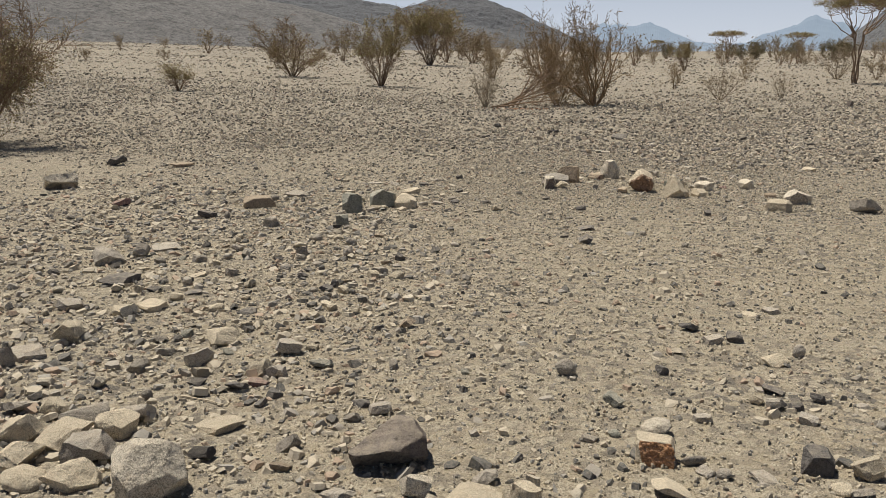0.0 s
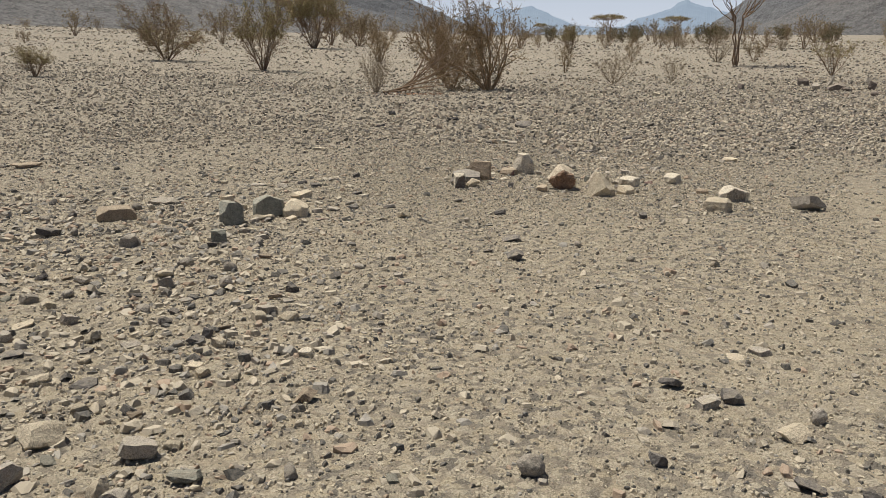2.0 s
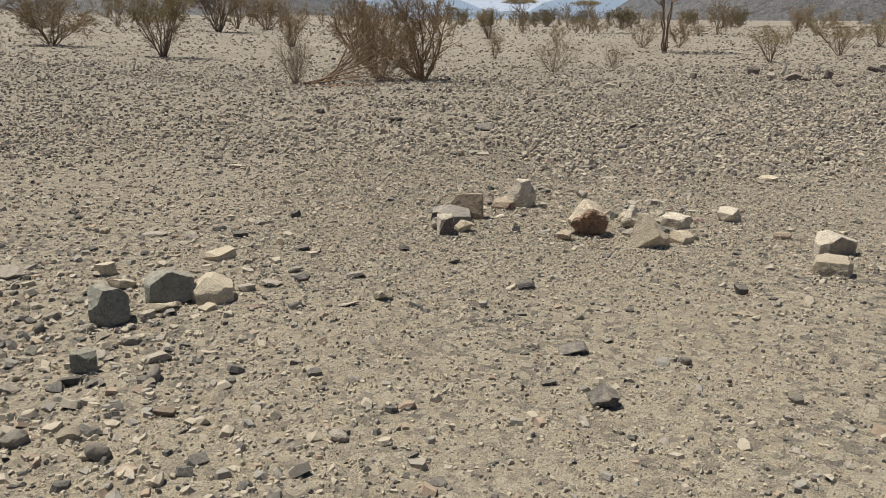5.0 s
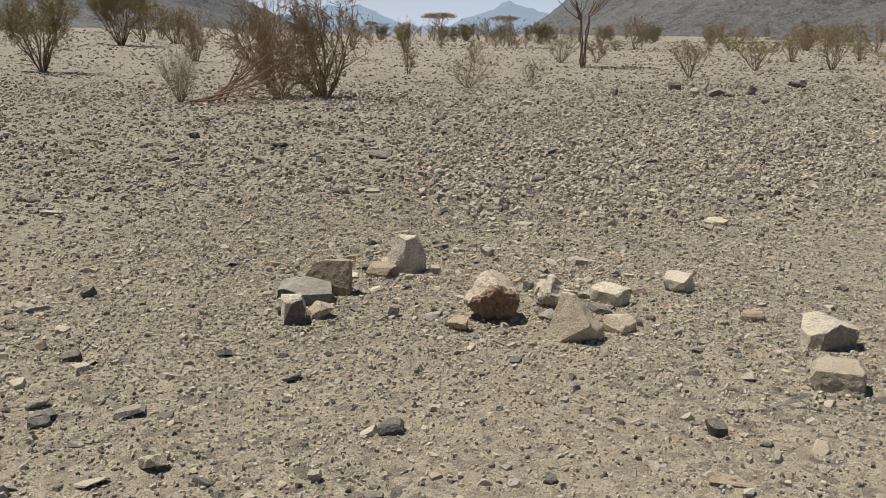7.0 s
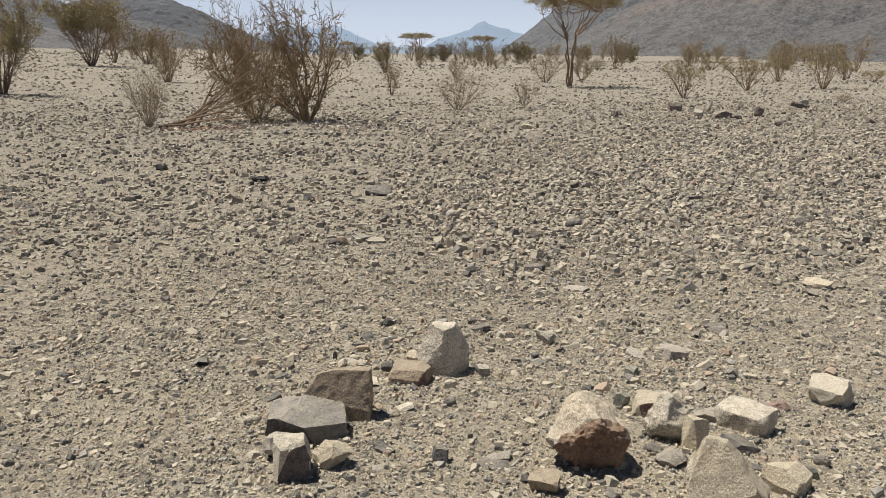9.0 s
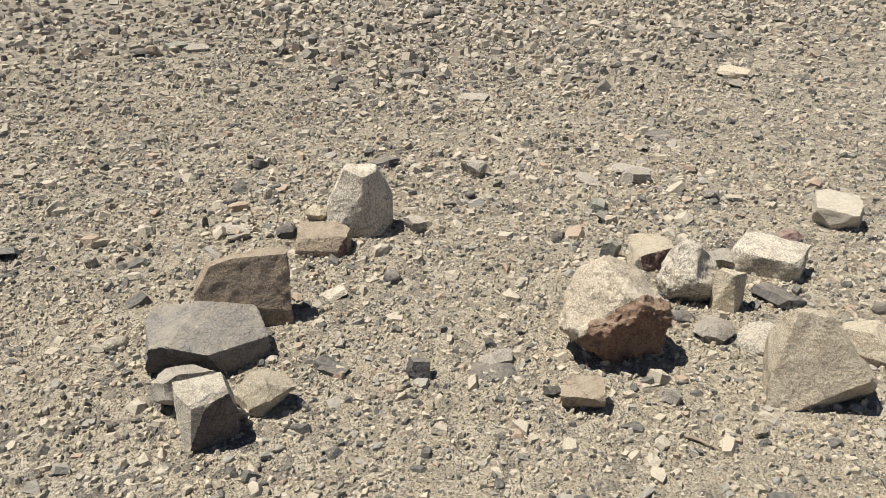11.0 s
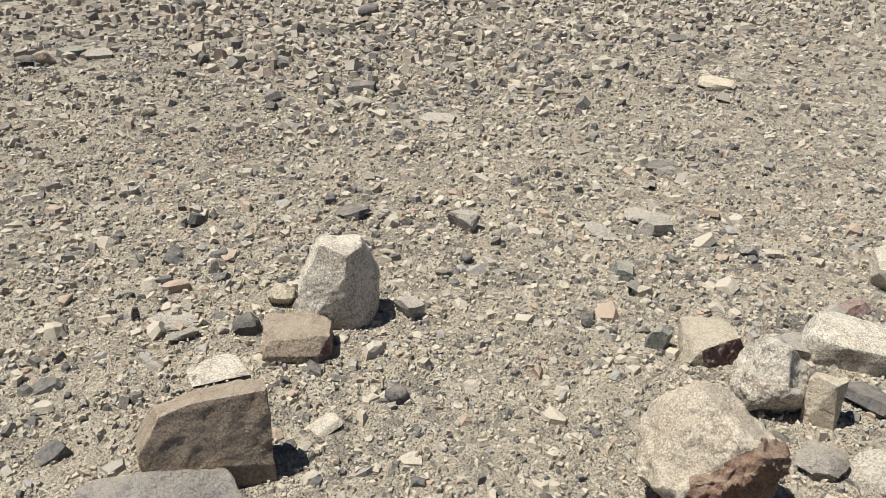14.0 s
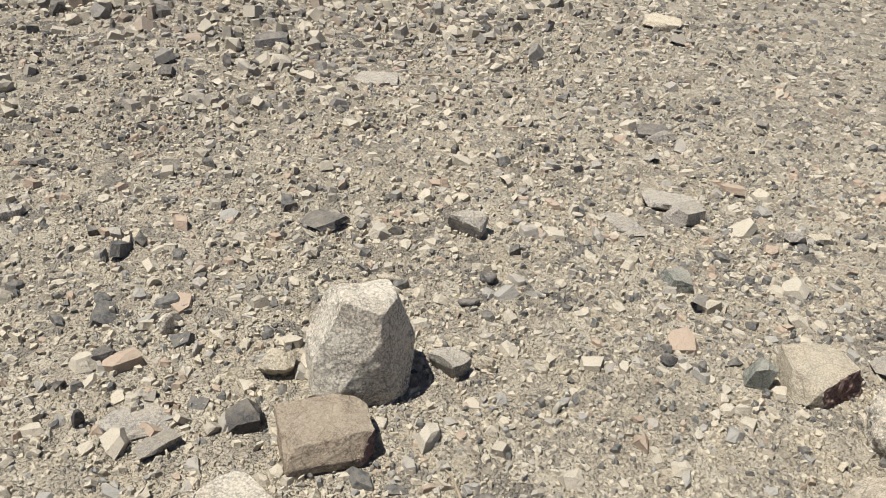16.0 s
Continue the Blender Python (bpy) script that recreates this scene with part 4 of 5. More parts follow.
rock(-5.09, 8.97, 0.374, 0.280, 0.073, 28, "slab", RUST, 355)
rock(-1.26, 6.07, 0.128, 0.102, 0.051, 13, "wedge", TAN, 357)
rock(-0.89, 6.43, 0.121, 0.091, 0.045, 9, "slab", SLATE, 358)
rock(-0.59, 6.69, 0.103, 0.077, 0.044, 5, "block", DARK, 359)
rock(-1.05, 6.05, 0.113, 0.085, 0.041, 11, "slab", TAN, 360)
rock(-1.36, 5.93, 0.107, 0.081, 0.037, 15, "slab", SLATE, 361)
rock(-0.78, 6.09, 0.131, 0.099, 0.018, 8, "slab", MAROON, 362)
rock(-1.16, 7.73, 0.125, 0.093, 0.048, 9, "slab", DARK, 363)
rock(-1.53, 7.70, 0.124, 0.099, 0.051, 12, "wedge", SLATE, 364)
rock(-1.36, 7.95, 0.114, 0.091, 0.042, 11, "wedge", DARK, 365)
rock(-2.38, 5.96, 0.098, 0.078, 0.056, 25, "wedge", TAN, 366)
rock(-1.70, 4.98, 0.100, 0.075, 0.038, 22, "slab", SLATE, 367)


# ---- plants ----
def grow(rng, start, way, length, radius, level, style, segs, tips):
    """One branch with its side branches: pieces go to segs by level, ends to tips."""
    steps = (4, 3, 2, 1)[level]
    p, v, r = start.copy(), way.normalized(), radius
    for k in range(steps):
        v = (v + Vector((rng.gauss(0, 1), rng.gauss(0, 1), rng.gauss(0, 0.8))) * style["wander"] * (1.0 if level < 2 else 1.7) + Vector((0, 0, style["rise"])) * (0.2, 0.12, 0.0, 0.0)[level]).normalized()
        if style["flat"] and p.z > style["flat"] * 0.72:
            v.z *= 0.35
            v.normalize()
        q = p + v * length / steps
        r2 = r * (0.8 if k < steps - 1 else 0.55)
        segs[min(level, 3)].append((p.copy(), q.copy(), r, r2))
        if level < style["levels"]:
            for _ in range(style["kids"][level]):
                if level == 0 and rng.random() < (0.85, 0.35, 0.0, 0.0)[k]:
                    continue
                side = Vector((rng.gauss(0, 1), rng.gauss(0, 1), rng.gauss(0, 0.6)))
                side = (side - v * side.dot(v)).normalized()
                bend = rng.uniform(0.35, 0.85) if level == 0 else rng.uniform(0.5, 1.2)
                grow(rng, p.lerp(q, rng.random()), v * math.cos(bend) + side * math.sin(bend), length * rng.uniform(*style["shrink"]), max(r2 * 0.6, style["thin"]), level + 1, style, segs, tips)
        else:
            tips.append((q.copy(), v.copy()))
        p, r = q, r2


def tubes(segments, sides):
    a = np.array([s[0] for s in segments])
    b = np.array([s[1] for s in segments])
    ra, rb = np.array([s[2] for s in segments]), np.array([s[3] for s in segments])
    v = b - a
    v /= np.linalg.norm(v, axis=1)[:, None] + 1e-9
    ref = np.where(np.abs(v[:, 2:3]) > 0.9, [[1.0, 0, 0]], [[0, 0, 1.0]])
    e1 = np.cross(v, ref)
    e1 /= np.linalg.norm(e1, axis=1)[:, None]
    e2 = np.cross(v, e1)
    rings = []
    for end, rad in ((a, ra), (b, rb)):
        for k in range(sides):
            t = 2 * math.pi * k / sides
            rings.append(end + (e1 * math.cos(t) + e2 * math.sin(t)) * rad[:, None])
    verts = np.stack(rings, 1).reshape(-1, 3)
    base = np.arange(len(segments))[:, None] * 2 * sides
    faces = []
    for k in range(sides):
        m = (k + 1) % sides
        faces.append(np.concatenate([base + k, base + m, base + sides + m, base + sides + k], 1))
    return verts, np.concatenate(faces)


def leaf_cloud(rng, centres, count, spread, size):
    """Small leaf clumps: single leaflets turned every way round the twig ends."""
    gen = np.random.default_rng(rng.randrange(10 ** 6))
    c = np.array(centres)[gen.integers(0, len(centres), count)] + gen.normal(0, spread, (count, 3))
    e1 = gen.normal(0, 1, (count, 3))
    e1 /= np.linalg.norm(e1, axis=1)[:, None]
    e2 = np.cross(e1, gen.normal(0, 1, (count, 3)))
    e2 /= np.linalg.norm(e2, axis=1)[:, None]
    s = size * gen.uniform(0.6, 1.4, (count, 1))
    verts = np.stack([c - e1 * s, c - e2 * s * 0.35, c + e1 * s, c + e2 * s * 0.35], 1).reshape(-1, 3)
    return verts, np.arange(count * 4).reshape(-1, 4)


KINDS = {
    # stems, fan (degrees), levels, kids, shrink, wander, rise, radius, leaves, leaf size, bark, leaf, wording
    "olive": (13, 40, 3, (2, 2, 2, 0), (0.3, 0.5), 0.14, 0.5, 0.014, 7000, 0.016, BARK, OLIVE, "dense olive-leaved desert shrub with many brown stems"),
    "olive_near": (14, 50, 3, (2, 3, 3, 0), (0.35, 0.58), 0.16, 0.1, 0.014, 18000, 0.010, BARK, OLIVE, "spreading olive-green acacia shrub with drooping twigs"),
    "vase": (14, 40, 3, (2, 2, 3, 0), (0.3, 0.48), 0.09, 0.5, 0.010, 13000, 0.013, BARK, OLIVE, "vase-shaped acacia with an olive flat crown"),
    "brown": (10, 45, 3, (2, 2, 1, 0), (0.3, 0.5), 0.16, 0.5, 0.012, 3000, 0.018, BARK, DRY, "brownish half-bare desert shrub"),
    "dark": (9, 50, 2, (2, 2, 0, 0), (0.35, 0.55), 0.18, 0.5, 0.014, 2600, 0.03, BARK, DARKLEAF, "dark rounded desert bush far off"),
    "thin": (8, 28, 3, (2, 2, 1, 0), (0.3, 0.48), 0.15, 0.7, 0.012, 1400, 0.014, TWIG, DRY, "thin upright desert shrub with few leaves"),
    "sparse": (12, 46, 2, (2, 3, 0, 0), (0.3, 0.5), 0.15, 0.6, 0.013, 900, 0.015, GREYBARK, DRY, "sparse small shrub of bare grey twigs"),
    "bare": (12, 44, 3, (2, 3, 2, 0), (0.28, 0.48), 0.24, 0.05, 0.02, 2200, 0.0055, REDBARK, OLIVE, "tall nearly leafless acacia with reddish-brown stems"),
    "bare_olive": (14, 52, 3, (2, 3, 3, 0), (0.28, 0.46), 0.15, 0.4, 0.012, 7000, 0.011, BARK, OLIVE, "wide half-bare acacia shrub with dark stems"),
    "dead": (18, 66, 3, (2, 3, 2, 0), (0.35, 0.55), 0.24, 0.1, 0.008, 1500, 0.010, REDBARK, DRY, "tangled reddish dead bush"),
    "tuft": (44, 46, 1, (3, 0, 0, 0), (0.35, 0.55), 0.12, 0.5, 0.006, 1000, 0.014, GREYBARK, DRY, "low dry grey-green tuft of fine twigs"),
    "far_shrub": (6, 46, 2, (2, 1, 0, 0), (0.45, 0.65), 0.16, 0.6, 0.02, 600, 0.035, BARK, DRY, "brownish desert shrub far off on the plain"),
    "vgreen": (10, 46, 3, (2, 2, 1, 0), (0.28, 0.46), 0.12, 0.5, 0.014, 2300, 0.018, BARK, OLIVE, "V-shaped small acacia shrub with thin olive leaves"),
}
MODELS = {}
FLAT = {"vase": 0.9}


def shrub_model(kind, variant):
    """The meshes of a shrub one metre high and one metre wide: stems, twigs, leaves."""
    stems, fan, levels, kids, shrink, wander, rise, radius, leaves, leaf, bark, green, _ = KINDS[kind]
    rng = random.Random(f"{kind}{variant}")
    style = dict(levels=levels, kids=kids, shrink=shrink, wander=wander, rise=rise, thin=0.0029 if kind == "bare" else 0.0026, flat=FLAT.get(kind, 0) * 1.0)
    segs, tips, firsts = [[], [], [], []], [], []
    for k in range(stems):
        firsts.append(len(segs[0]))
        turn = 2 * math.pi * (k + rng.random() * 0.8) / stems
        tip = radians(fan) * math.sqrt(rng.uniform(0.03, 1))
        way = Vector((math.cos(turn) * math.sin(tip), math.sin(turn) * math.sin(tip), math.cos(tip)))
        start = Vector((math.cos(turn) * 0.02, math.sin(turn) * 0.02, -0.03))
        grow(rng, start, way, rng.uniform(0.62, 0.95), radius * rng.uniform(0.55, 1), 0, style, segs, tips)
    ends = np.array([t[0] for t in tips])
    if kind in ("vase", "olive", "vgreen"):
        heavy = ends[ends[:, 2] > np.quantile(ends[:, 2], 0.3)]
    else:
        heavy = ends
    heavy = heavy[heavy[:, 2] < np.quantile(heavy[:, 2], 0.96)]
    lv, lf = leaf_cloud(rng, heavy, leaves, 0.022, leaf)
    sets = [tubes(segs[0], 5), tubes(segs[1] + segs[2] + segs[3], 3), (lv, lf)]
    top = np.quantile(sets[1][0][:, 2], 0.999 if kind == "bare" else 0.99)
    wide = np.quantile(np.hypot(sets[1][0][:, 0], sets[1][0][:, 1]), 0.9 if kind == "bare" else 0.96) * 2
    out = []
    if kind != "far_shrub":
        # each stem is a piece of its own
        firsts.append(len(segs[0]))
        for a, b in zip(firsts, firsts[1:]):
            v, f = tubes(segs[0][a:b], 5)
            out.append(("stem", mesh_from(f"{kind}_stem", v * np.array([1 / wide, 1 / wide, 1 / top]), f, bark)))
        sets[0] = None
    for shape, name, material in zip(sets, ("trunk", "crown", "foliage"), (bark, TWIG if kind in ("thin", "bare", "dead") else bark, green)):
        if shape is None:
            continue
        v, f = shape
        v = v * np.array([1 / wide, 1 / wide, 1 / top])
        out.append((name, mesh_from(f"{kind}_{name}", v, f, material)))
    return out


COUNT = {}


def plant(kind, x, y, height, width, shift):
    """A shrub or tree of that height and crown width, at its place."""
    number = COUNT[kind] = COUNT.get(kind, -1) + 1
    rng = random.Random(number * 31 + len(kind))
    wording = KINDS[kind][-1] if kind in KINDS else "flat-topped umbrella acacia tree on the plain"
    key = (kind, number % 2 if kind != "bare" else number)
    if key not in MODELS:
        MODELS[key] = acacia_model(key[1], kind == "acacia_far") if kind.startswith("acacia") else shrub_model(kind, key[1])
    tree = "acacia" in kind
    ob = new("acacia_tree" if tree else "shrub")
    ob.location = (x + shift * 0.4, y, float(ground_z(x, y)))
    ob.rotation_euler = (0, 0, rng.uniform(0, 6.28))
    ob.scale = (width, width, height)
    for name, me in MODELS[key]:
        piece(name, me, ob)
    return tagged(ob, wording, "tree" if tree else "shrub", group="acacia trees on the plain" if tree else "desert shrubs")


def acacia_model(variant, small=False):
    """An umbrella acacia in a unit box: forked trunk, spreading limbs, a thin layered crown."""
    rng = random.Random(500 + variant)
    segs, ends = [[], [], [], []], []

    def limb(p, q, r0, r1, level, sag):
        steps = 6
        last = p
        for k in range(1, steps + 1):
            t = k / steps
            c = p.lerp(q, t) + Vector((rng.gauss(0, 0.012), rng.gauss(0, 0.012), sag * math.sin(t * math.pi)))
            if k == steps:
                c = q
            segs[level].append((last, c, r0 + (r1 - r0) * (t - 1 / steps), r0 + (r1 - r0) * t))
            last = c

    for m in range(4):
        turn = m * 1.7 + rng.uniform(-0.3, 0.3)
        fork = Vector((0.07 * math.cos(turn), 0.07 * math.sin(turn), rng.uniform(0.42, 0.56)))
        limb(Vector((0.015 * math.cos(turn), 0.015 * math.sin(turn), -0.02)), fork, 0.012, 0.009, 0, 0.0)
        for j in range(4):
            a = turn + rng.uniform(-0.9, 0.9)
            reach = rng.uniform(0.1, 0.36)
            knee = Vector((reach * math.cos(a), reach * math.sin(a), rng.uniform(0.72, 0.83)))
            limb(fork, knee, 0.007, 0.004, 0, -0.03)
            for i in range(7):
                b = a + rng.gauss(0, 0.8)
                out = min(0.49, reach + rng.uniform(-0.05, 0.22))
                end = Vector((out * math.cos(b), out * math.sin(b), rng.uniform(0.86, 0.95) - 0.3 * out * out))
                limb(knee, end, 0.003, 0.0018, 1, -0.01)
                for _ in range(4 if small else 9):
                    tip = end + Vector((rng.gauss(0, 0.055), rng.gauss(0, 0.055), rng.uniform(-0.02, 0.06)))
                    segs[2].append((end, tip, 0.0018, 0.0012))
                    ends.append(tip)
    lv, lf = leaf_cloud(rng, ends, 4500 if small else 24000, 0.013, 0.013 if small else 0.007)
    sets = [tubes(segs[0][k:k + 6], 6) for k in range(0, len(segs[0]), 6)]
    names = ["trunk" if k % 5 == 0 else "limb" for k in range(len(sets))] + ["crown", "foliage"]
    sets += [tubes(segs[1] + segs[2], 3), (lv, lf)]
    return [(name, mesh_from("acacia_" + name, v, f, OLIVE if name == "foliage" else BARK)) for (v, f), name in zip(sets, names)]


plant("olive", -8.53, 33.99, 3.02, 2.68, -0.16)
plant("vase", -14.23, 73.41, 5.09, 6.36, -0.55)
plant("brown", -13.03, 86.65, 3.95, 6.16, 1.13)
plant("thin", -5.87, 50.51, 2.74, 2.03, 0.21)
plant("bare", 0.68, 25.09, 3.26, 2.25, 0.06)
plant("bare", -1.40, 35.65, 4.23, 2.52, -0.09)
plant("tuft", -2.55, 23.50, 1.25, 1.0, 0.00)
plant("dead", -0.45, 25.36, 2.3, 2.5, 0.00)
plant("thin", 4.11, 37.70, 1.27, 1.01, -0.01)
plant("olive", 7.53, 73.79, 2.54, 2.63, 0.16)
plant("sparse", 5.03, 28.80, 1.06, 1.61, -0.02)
plant("thin", 9.48, 52.96, 1.70, 1.38, 0.03)
plant("sparse", 7.24, 29.79, 0.93, 1.01, -0.02)
plant("acacia_far", 21.48, 152.67, 4.73, 6.60, -0.15)
plant("dark", 20.82, 132.55, 2.39, 3.25, 0.09)
plant("far_shrub", 31.76, 171.26, 4.02, 5.47, -0.06)
plant("acacia_far", 35.61, 165.38, 4.54, 5.19, -0.11)
plant("dark", 36.43, 149.80, 2.94, 2.94, 0.00)
plant("far_shrub", 36.69, 139.41, 2.01, 2.74, 0.00)
plant("tuft", 23.36, 101.95, 1.05, 2.24, 0.00)
plant("acacia", 14.05, 46.03, 4.80, 4.1, -0.33)
plant("sparse", 15.10, 53.10, 1.90, 2.50, -0.75)
plant("brown", 17.01, 53.15, 1.51, 1.51, 0.02)
plant("far_shrub", 51.88, 134.41, 2.46, 2.68, 0.00)
plant("thin", 47.68, 103.56, 2.90, 2.76, 0.00)
plant("vgreen", 14.83, 35.13, 1.45, 1.56, 0.02)
plant("vgreen", 39.87, 82.24, 1.91, 3.38, -0.11)
plant("vgreen", 21.14, 41.82, 1.62, 2.31, -0.09)
plant("vgreen", 29.59, 53.47, 1.74, 2.16, 0.03)
plant("thin", 52.10, 89.87, 3.03, 4.84, 0.00)
plant("vgreen", 25.40, 42.44, 2.13, 2.24, -0.03)
plant("vgreen", 36.52, 57.14, 1.52, 2.27, 0.19)
plant("tuft", 19.18, 31.82, 0.30, 0.70, 0.05)
plant("far_shrub", 22.05, 172.78, 2.12, 2.79, 0.28)
plant("far_shrub", 13.90, 183.64, 2.84, 2.95, 0.30)
plant("acacia_far", 12.50, 203.78, 3.80, 3.54, 0.07)
plant("tuft", 26.20, 76.15, 1.23, 1.48, 0.00)
plant("olive", -13.26, 24.59, 0.96, 1.19, 0.00)
plant("bare_olive", -14.94, 40.01, 2.87, 4.16, 0.12)
plant("far_shrub", -42.27, 87.52, 2.76, 3.83, -0.22)
plant("brown", -24.10, 78.58, 3.51, 3.07, 0.05)
plant("brown", -32.75, 49.36, 1.05, 0.75, 0.00)
plant("thin", -50.42, 83.13, 1.89, 1.22, 0.00)
plant("far_shrub", -55.93, 102.99, 1.55, 2.07, 0.07)
plant("brown", -31.31, 57.19, 0.97, 1.01, 0.00)
plant("olive_near", -10.03, 10.78, 2.45, 3.12, 0.09)
plant("far_shrub", -52.72, 115.74, 1.72, 1.88, -0.12)
plant("vgreen", 35.87, 53.18, 0.74, 1.75, 0.18)
plant("thin", -5.78, 49.69, 2.07, 1.89, -0.09)
rng = random.Random(4)
for k in range(95):
    az, away = radians(rng.uniform(-12, 37)), rng.uniform(80, 230)
    tall = rng.uniform(1.2, 3.6)
    plant("far_shrub", 0.5 + away * math.sin(az), 4 + away * math.cos(az), tall, tall * rng.uniform(0.9, 1.4), 0)
for k in range(15):
    az, away = radians(rng.uniform(2, 22)), rng.uniform(95, 190)
    tall = rng.uniform(1.8, 3.4)
    plant("dark", 0.5 + away * math.sin(az), 4 + away * math.cos(az), tall, tall * rng.uniform(1.0, 1.6), 0)


def fallen_branch(x, y, turn, length, lift, seed):
    """A dry branch lying on the ground with its side twigs."""
    rng = random.Random(seed)
    style = dict(levels=2, kids=(1, 2, 0, 0), shrink=(0.35, 0.6), wander=0.10, rise=0.05, thin=0.003, flat=0)
    segs, tips = [[], [], [], []], []
    a, b = radians(turn), radians(lift)
    grow(rng, Vector((0, 0, 0.03)), Vector((math.cos(a) * math.cos(b), math.sin(a) * math.cos(b), math.sin(b))), length, 0.03, 0, style, segs, tips)
    ob = new("fallen_branch", mesh_from("fallen_branch", *tubes(segs[0] + segs[1] + segs[2], 5), BARK))
    ob.location = (x, y, float(ground_z(x, y)))
    return tagged(ob, "dry reddish fallen branch lying beside the bare acacia", "branch", group="fallen branches")


for k in range(7):
    fallen_branch(-2.35 + 0.12 * k, 23.4 + 0.1 * k, -12 + 11 * k, 2.0 + 0.13 * ((k * 5) % 4), 4 + 8 * k, 60 + k)


def stick(x, y, turn, length, radius, seed, label="thin bleached stick lying on the gravel", material=None):
    rng = random.Random(seed)
    a = radians(turn)
    p, sides = Vector((0, 0, radius * 0.8)), 6
    v = Vector((math.cos(a), math.sin(a), 0.0))
    side, verts = Vector((-math.sin(a), math.cos(a), 0.0)), []
    for k in range(7):
        r = radius * (1 - 0.09 * k)
        verts += [p + (side * math.cos(t) + Vector((0, 0, 1)) * math.sin(t)) * r for t in (2 * math.pi * m / sides for m in range(sides))]
        v = (v + Vector((rng.gauss(0, 0.1), rng.gauss(0, 0.1), rng.gauss(0, 0.03)))).normalized()
        p = p + v * length / 6
        p.z = max(p.z, radius * 0.6)
    faces = [(k * sides + m, k * sides + (m + 1) % sides, (k + 1) * sides + (m + 1) % sides, (k + 1) * sides + m) for k in range(6) for m in range(sides)]
    ob = new("stick", mesh_from("stick", np.array(verts), np.array(faces), material or GREYBARK, True))
    ob.location = (x, y, float(ground_z(x, y)) + 0.004)
    return tagged(ob, label, "stick", group="dry sticks")


stick(1.44, 7.28, -60, 0.11, 0.004, 1)
stick(1.07, 8.33, 75, 0.08, 0.004, 2)
stick(-0.62, 2.83, -20, 0.26, 0.004, 3, "dry forked twig among the stones")
stick(-0.25, 1.20, 80, 0.12, 0.005, 4)
stick(-0.07, 0.85, 87, 0.22, 0.0045, 40, "bleached pale twig beside a dark stone", BLEACHED)
stick(-0.07, 1.06, -11, 0.16, 0.0045, 41, "bleached pale twig beside a dark stone", BLEACHED)
stick(0.02, 0.97, 101, 0.19, 0.0045, 42, "bleached pale twig beside a dark stone", BLEACHED)
stick(-0.94, 0.92, -11, 0.28, 0.0045, 43, "bleached pale twig beside a dark stone", BLEACHED)
for k in range(6):
    stick(2.35 + 0.09 * k, 10.0 + 0.05 * ((k * 3) % 4), -35 + 17 * ((k * 7) % 5), 0.24 + 0.04 * (k % 3), 0.0035, 20 + k, "dry twig in a small heap of twigs")


# ---- loose stones that can be counted ----
def scatter_stones():
    rng = random.Random(77)
    shapes = []
    for k, (form, material) in enumerate([("slab", SLATE), ("block", TAN), ("wedge", DARK), ("slab", TAN), ("block", SLATE), ("slab", DARK), ("round", SLATE), ("wedge", TAN), ("slab", GREEN), ("slab", RUST), ("block", PALE), ("wedge", SLATE)]):
        thick = {"slab": 0.35, "block": 0.6, "wedge": 0.6, "round": 0.7}[form]
        shapes.append((rock_mesh("stone", 1.0, 0.72, thick, form, material, 900 + k), f"small {TONES[material.name]} {FORMS[form]} among gravel"))
    made = 0
    while made < 170:
        x, y = rng.uniform(-4.5, 3.4), rng.uniform(0.2, 9.5)
        rich = 1.0 if x < -0.5 - 0.25 * (y - 4) and y < 7 else 0.06
        if rng.random() > rich or any((x - a) ** 2 + (y - b) ** 2 < (c + 0.05) ** 2 for a, b, c in TAKEN):
            continue
        me, label = rng.choice(shapes)
        size = rng.uniform(0.05, 0.10) * (1.15 if rich == 1.0 else 0.8)
        ob = new("stone", me)
        ob.matrix_world = pose(x, y, float(ground_z(x, y)) - 0.004, rng.uniform(-9, 9), rng.uniform(-9, 9), rng.uniform(0, 360)) @ Matrix.Scale(size, 4)
        tagged(ob, label, "stone", group="scattered small stones")
        TAKEN.append((x, y, size * 0.5))
        made += 1


scatter_stones()

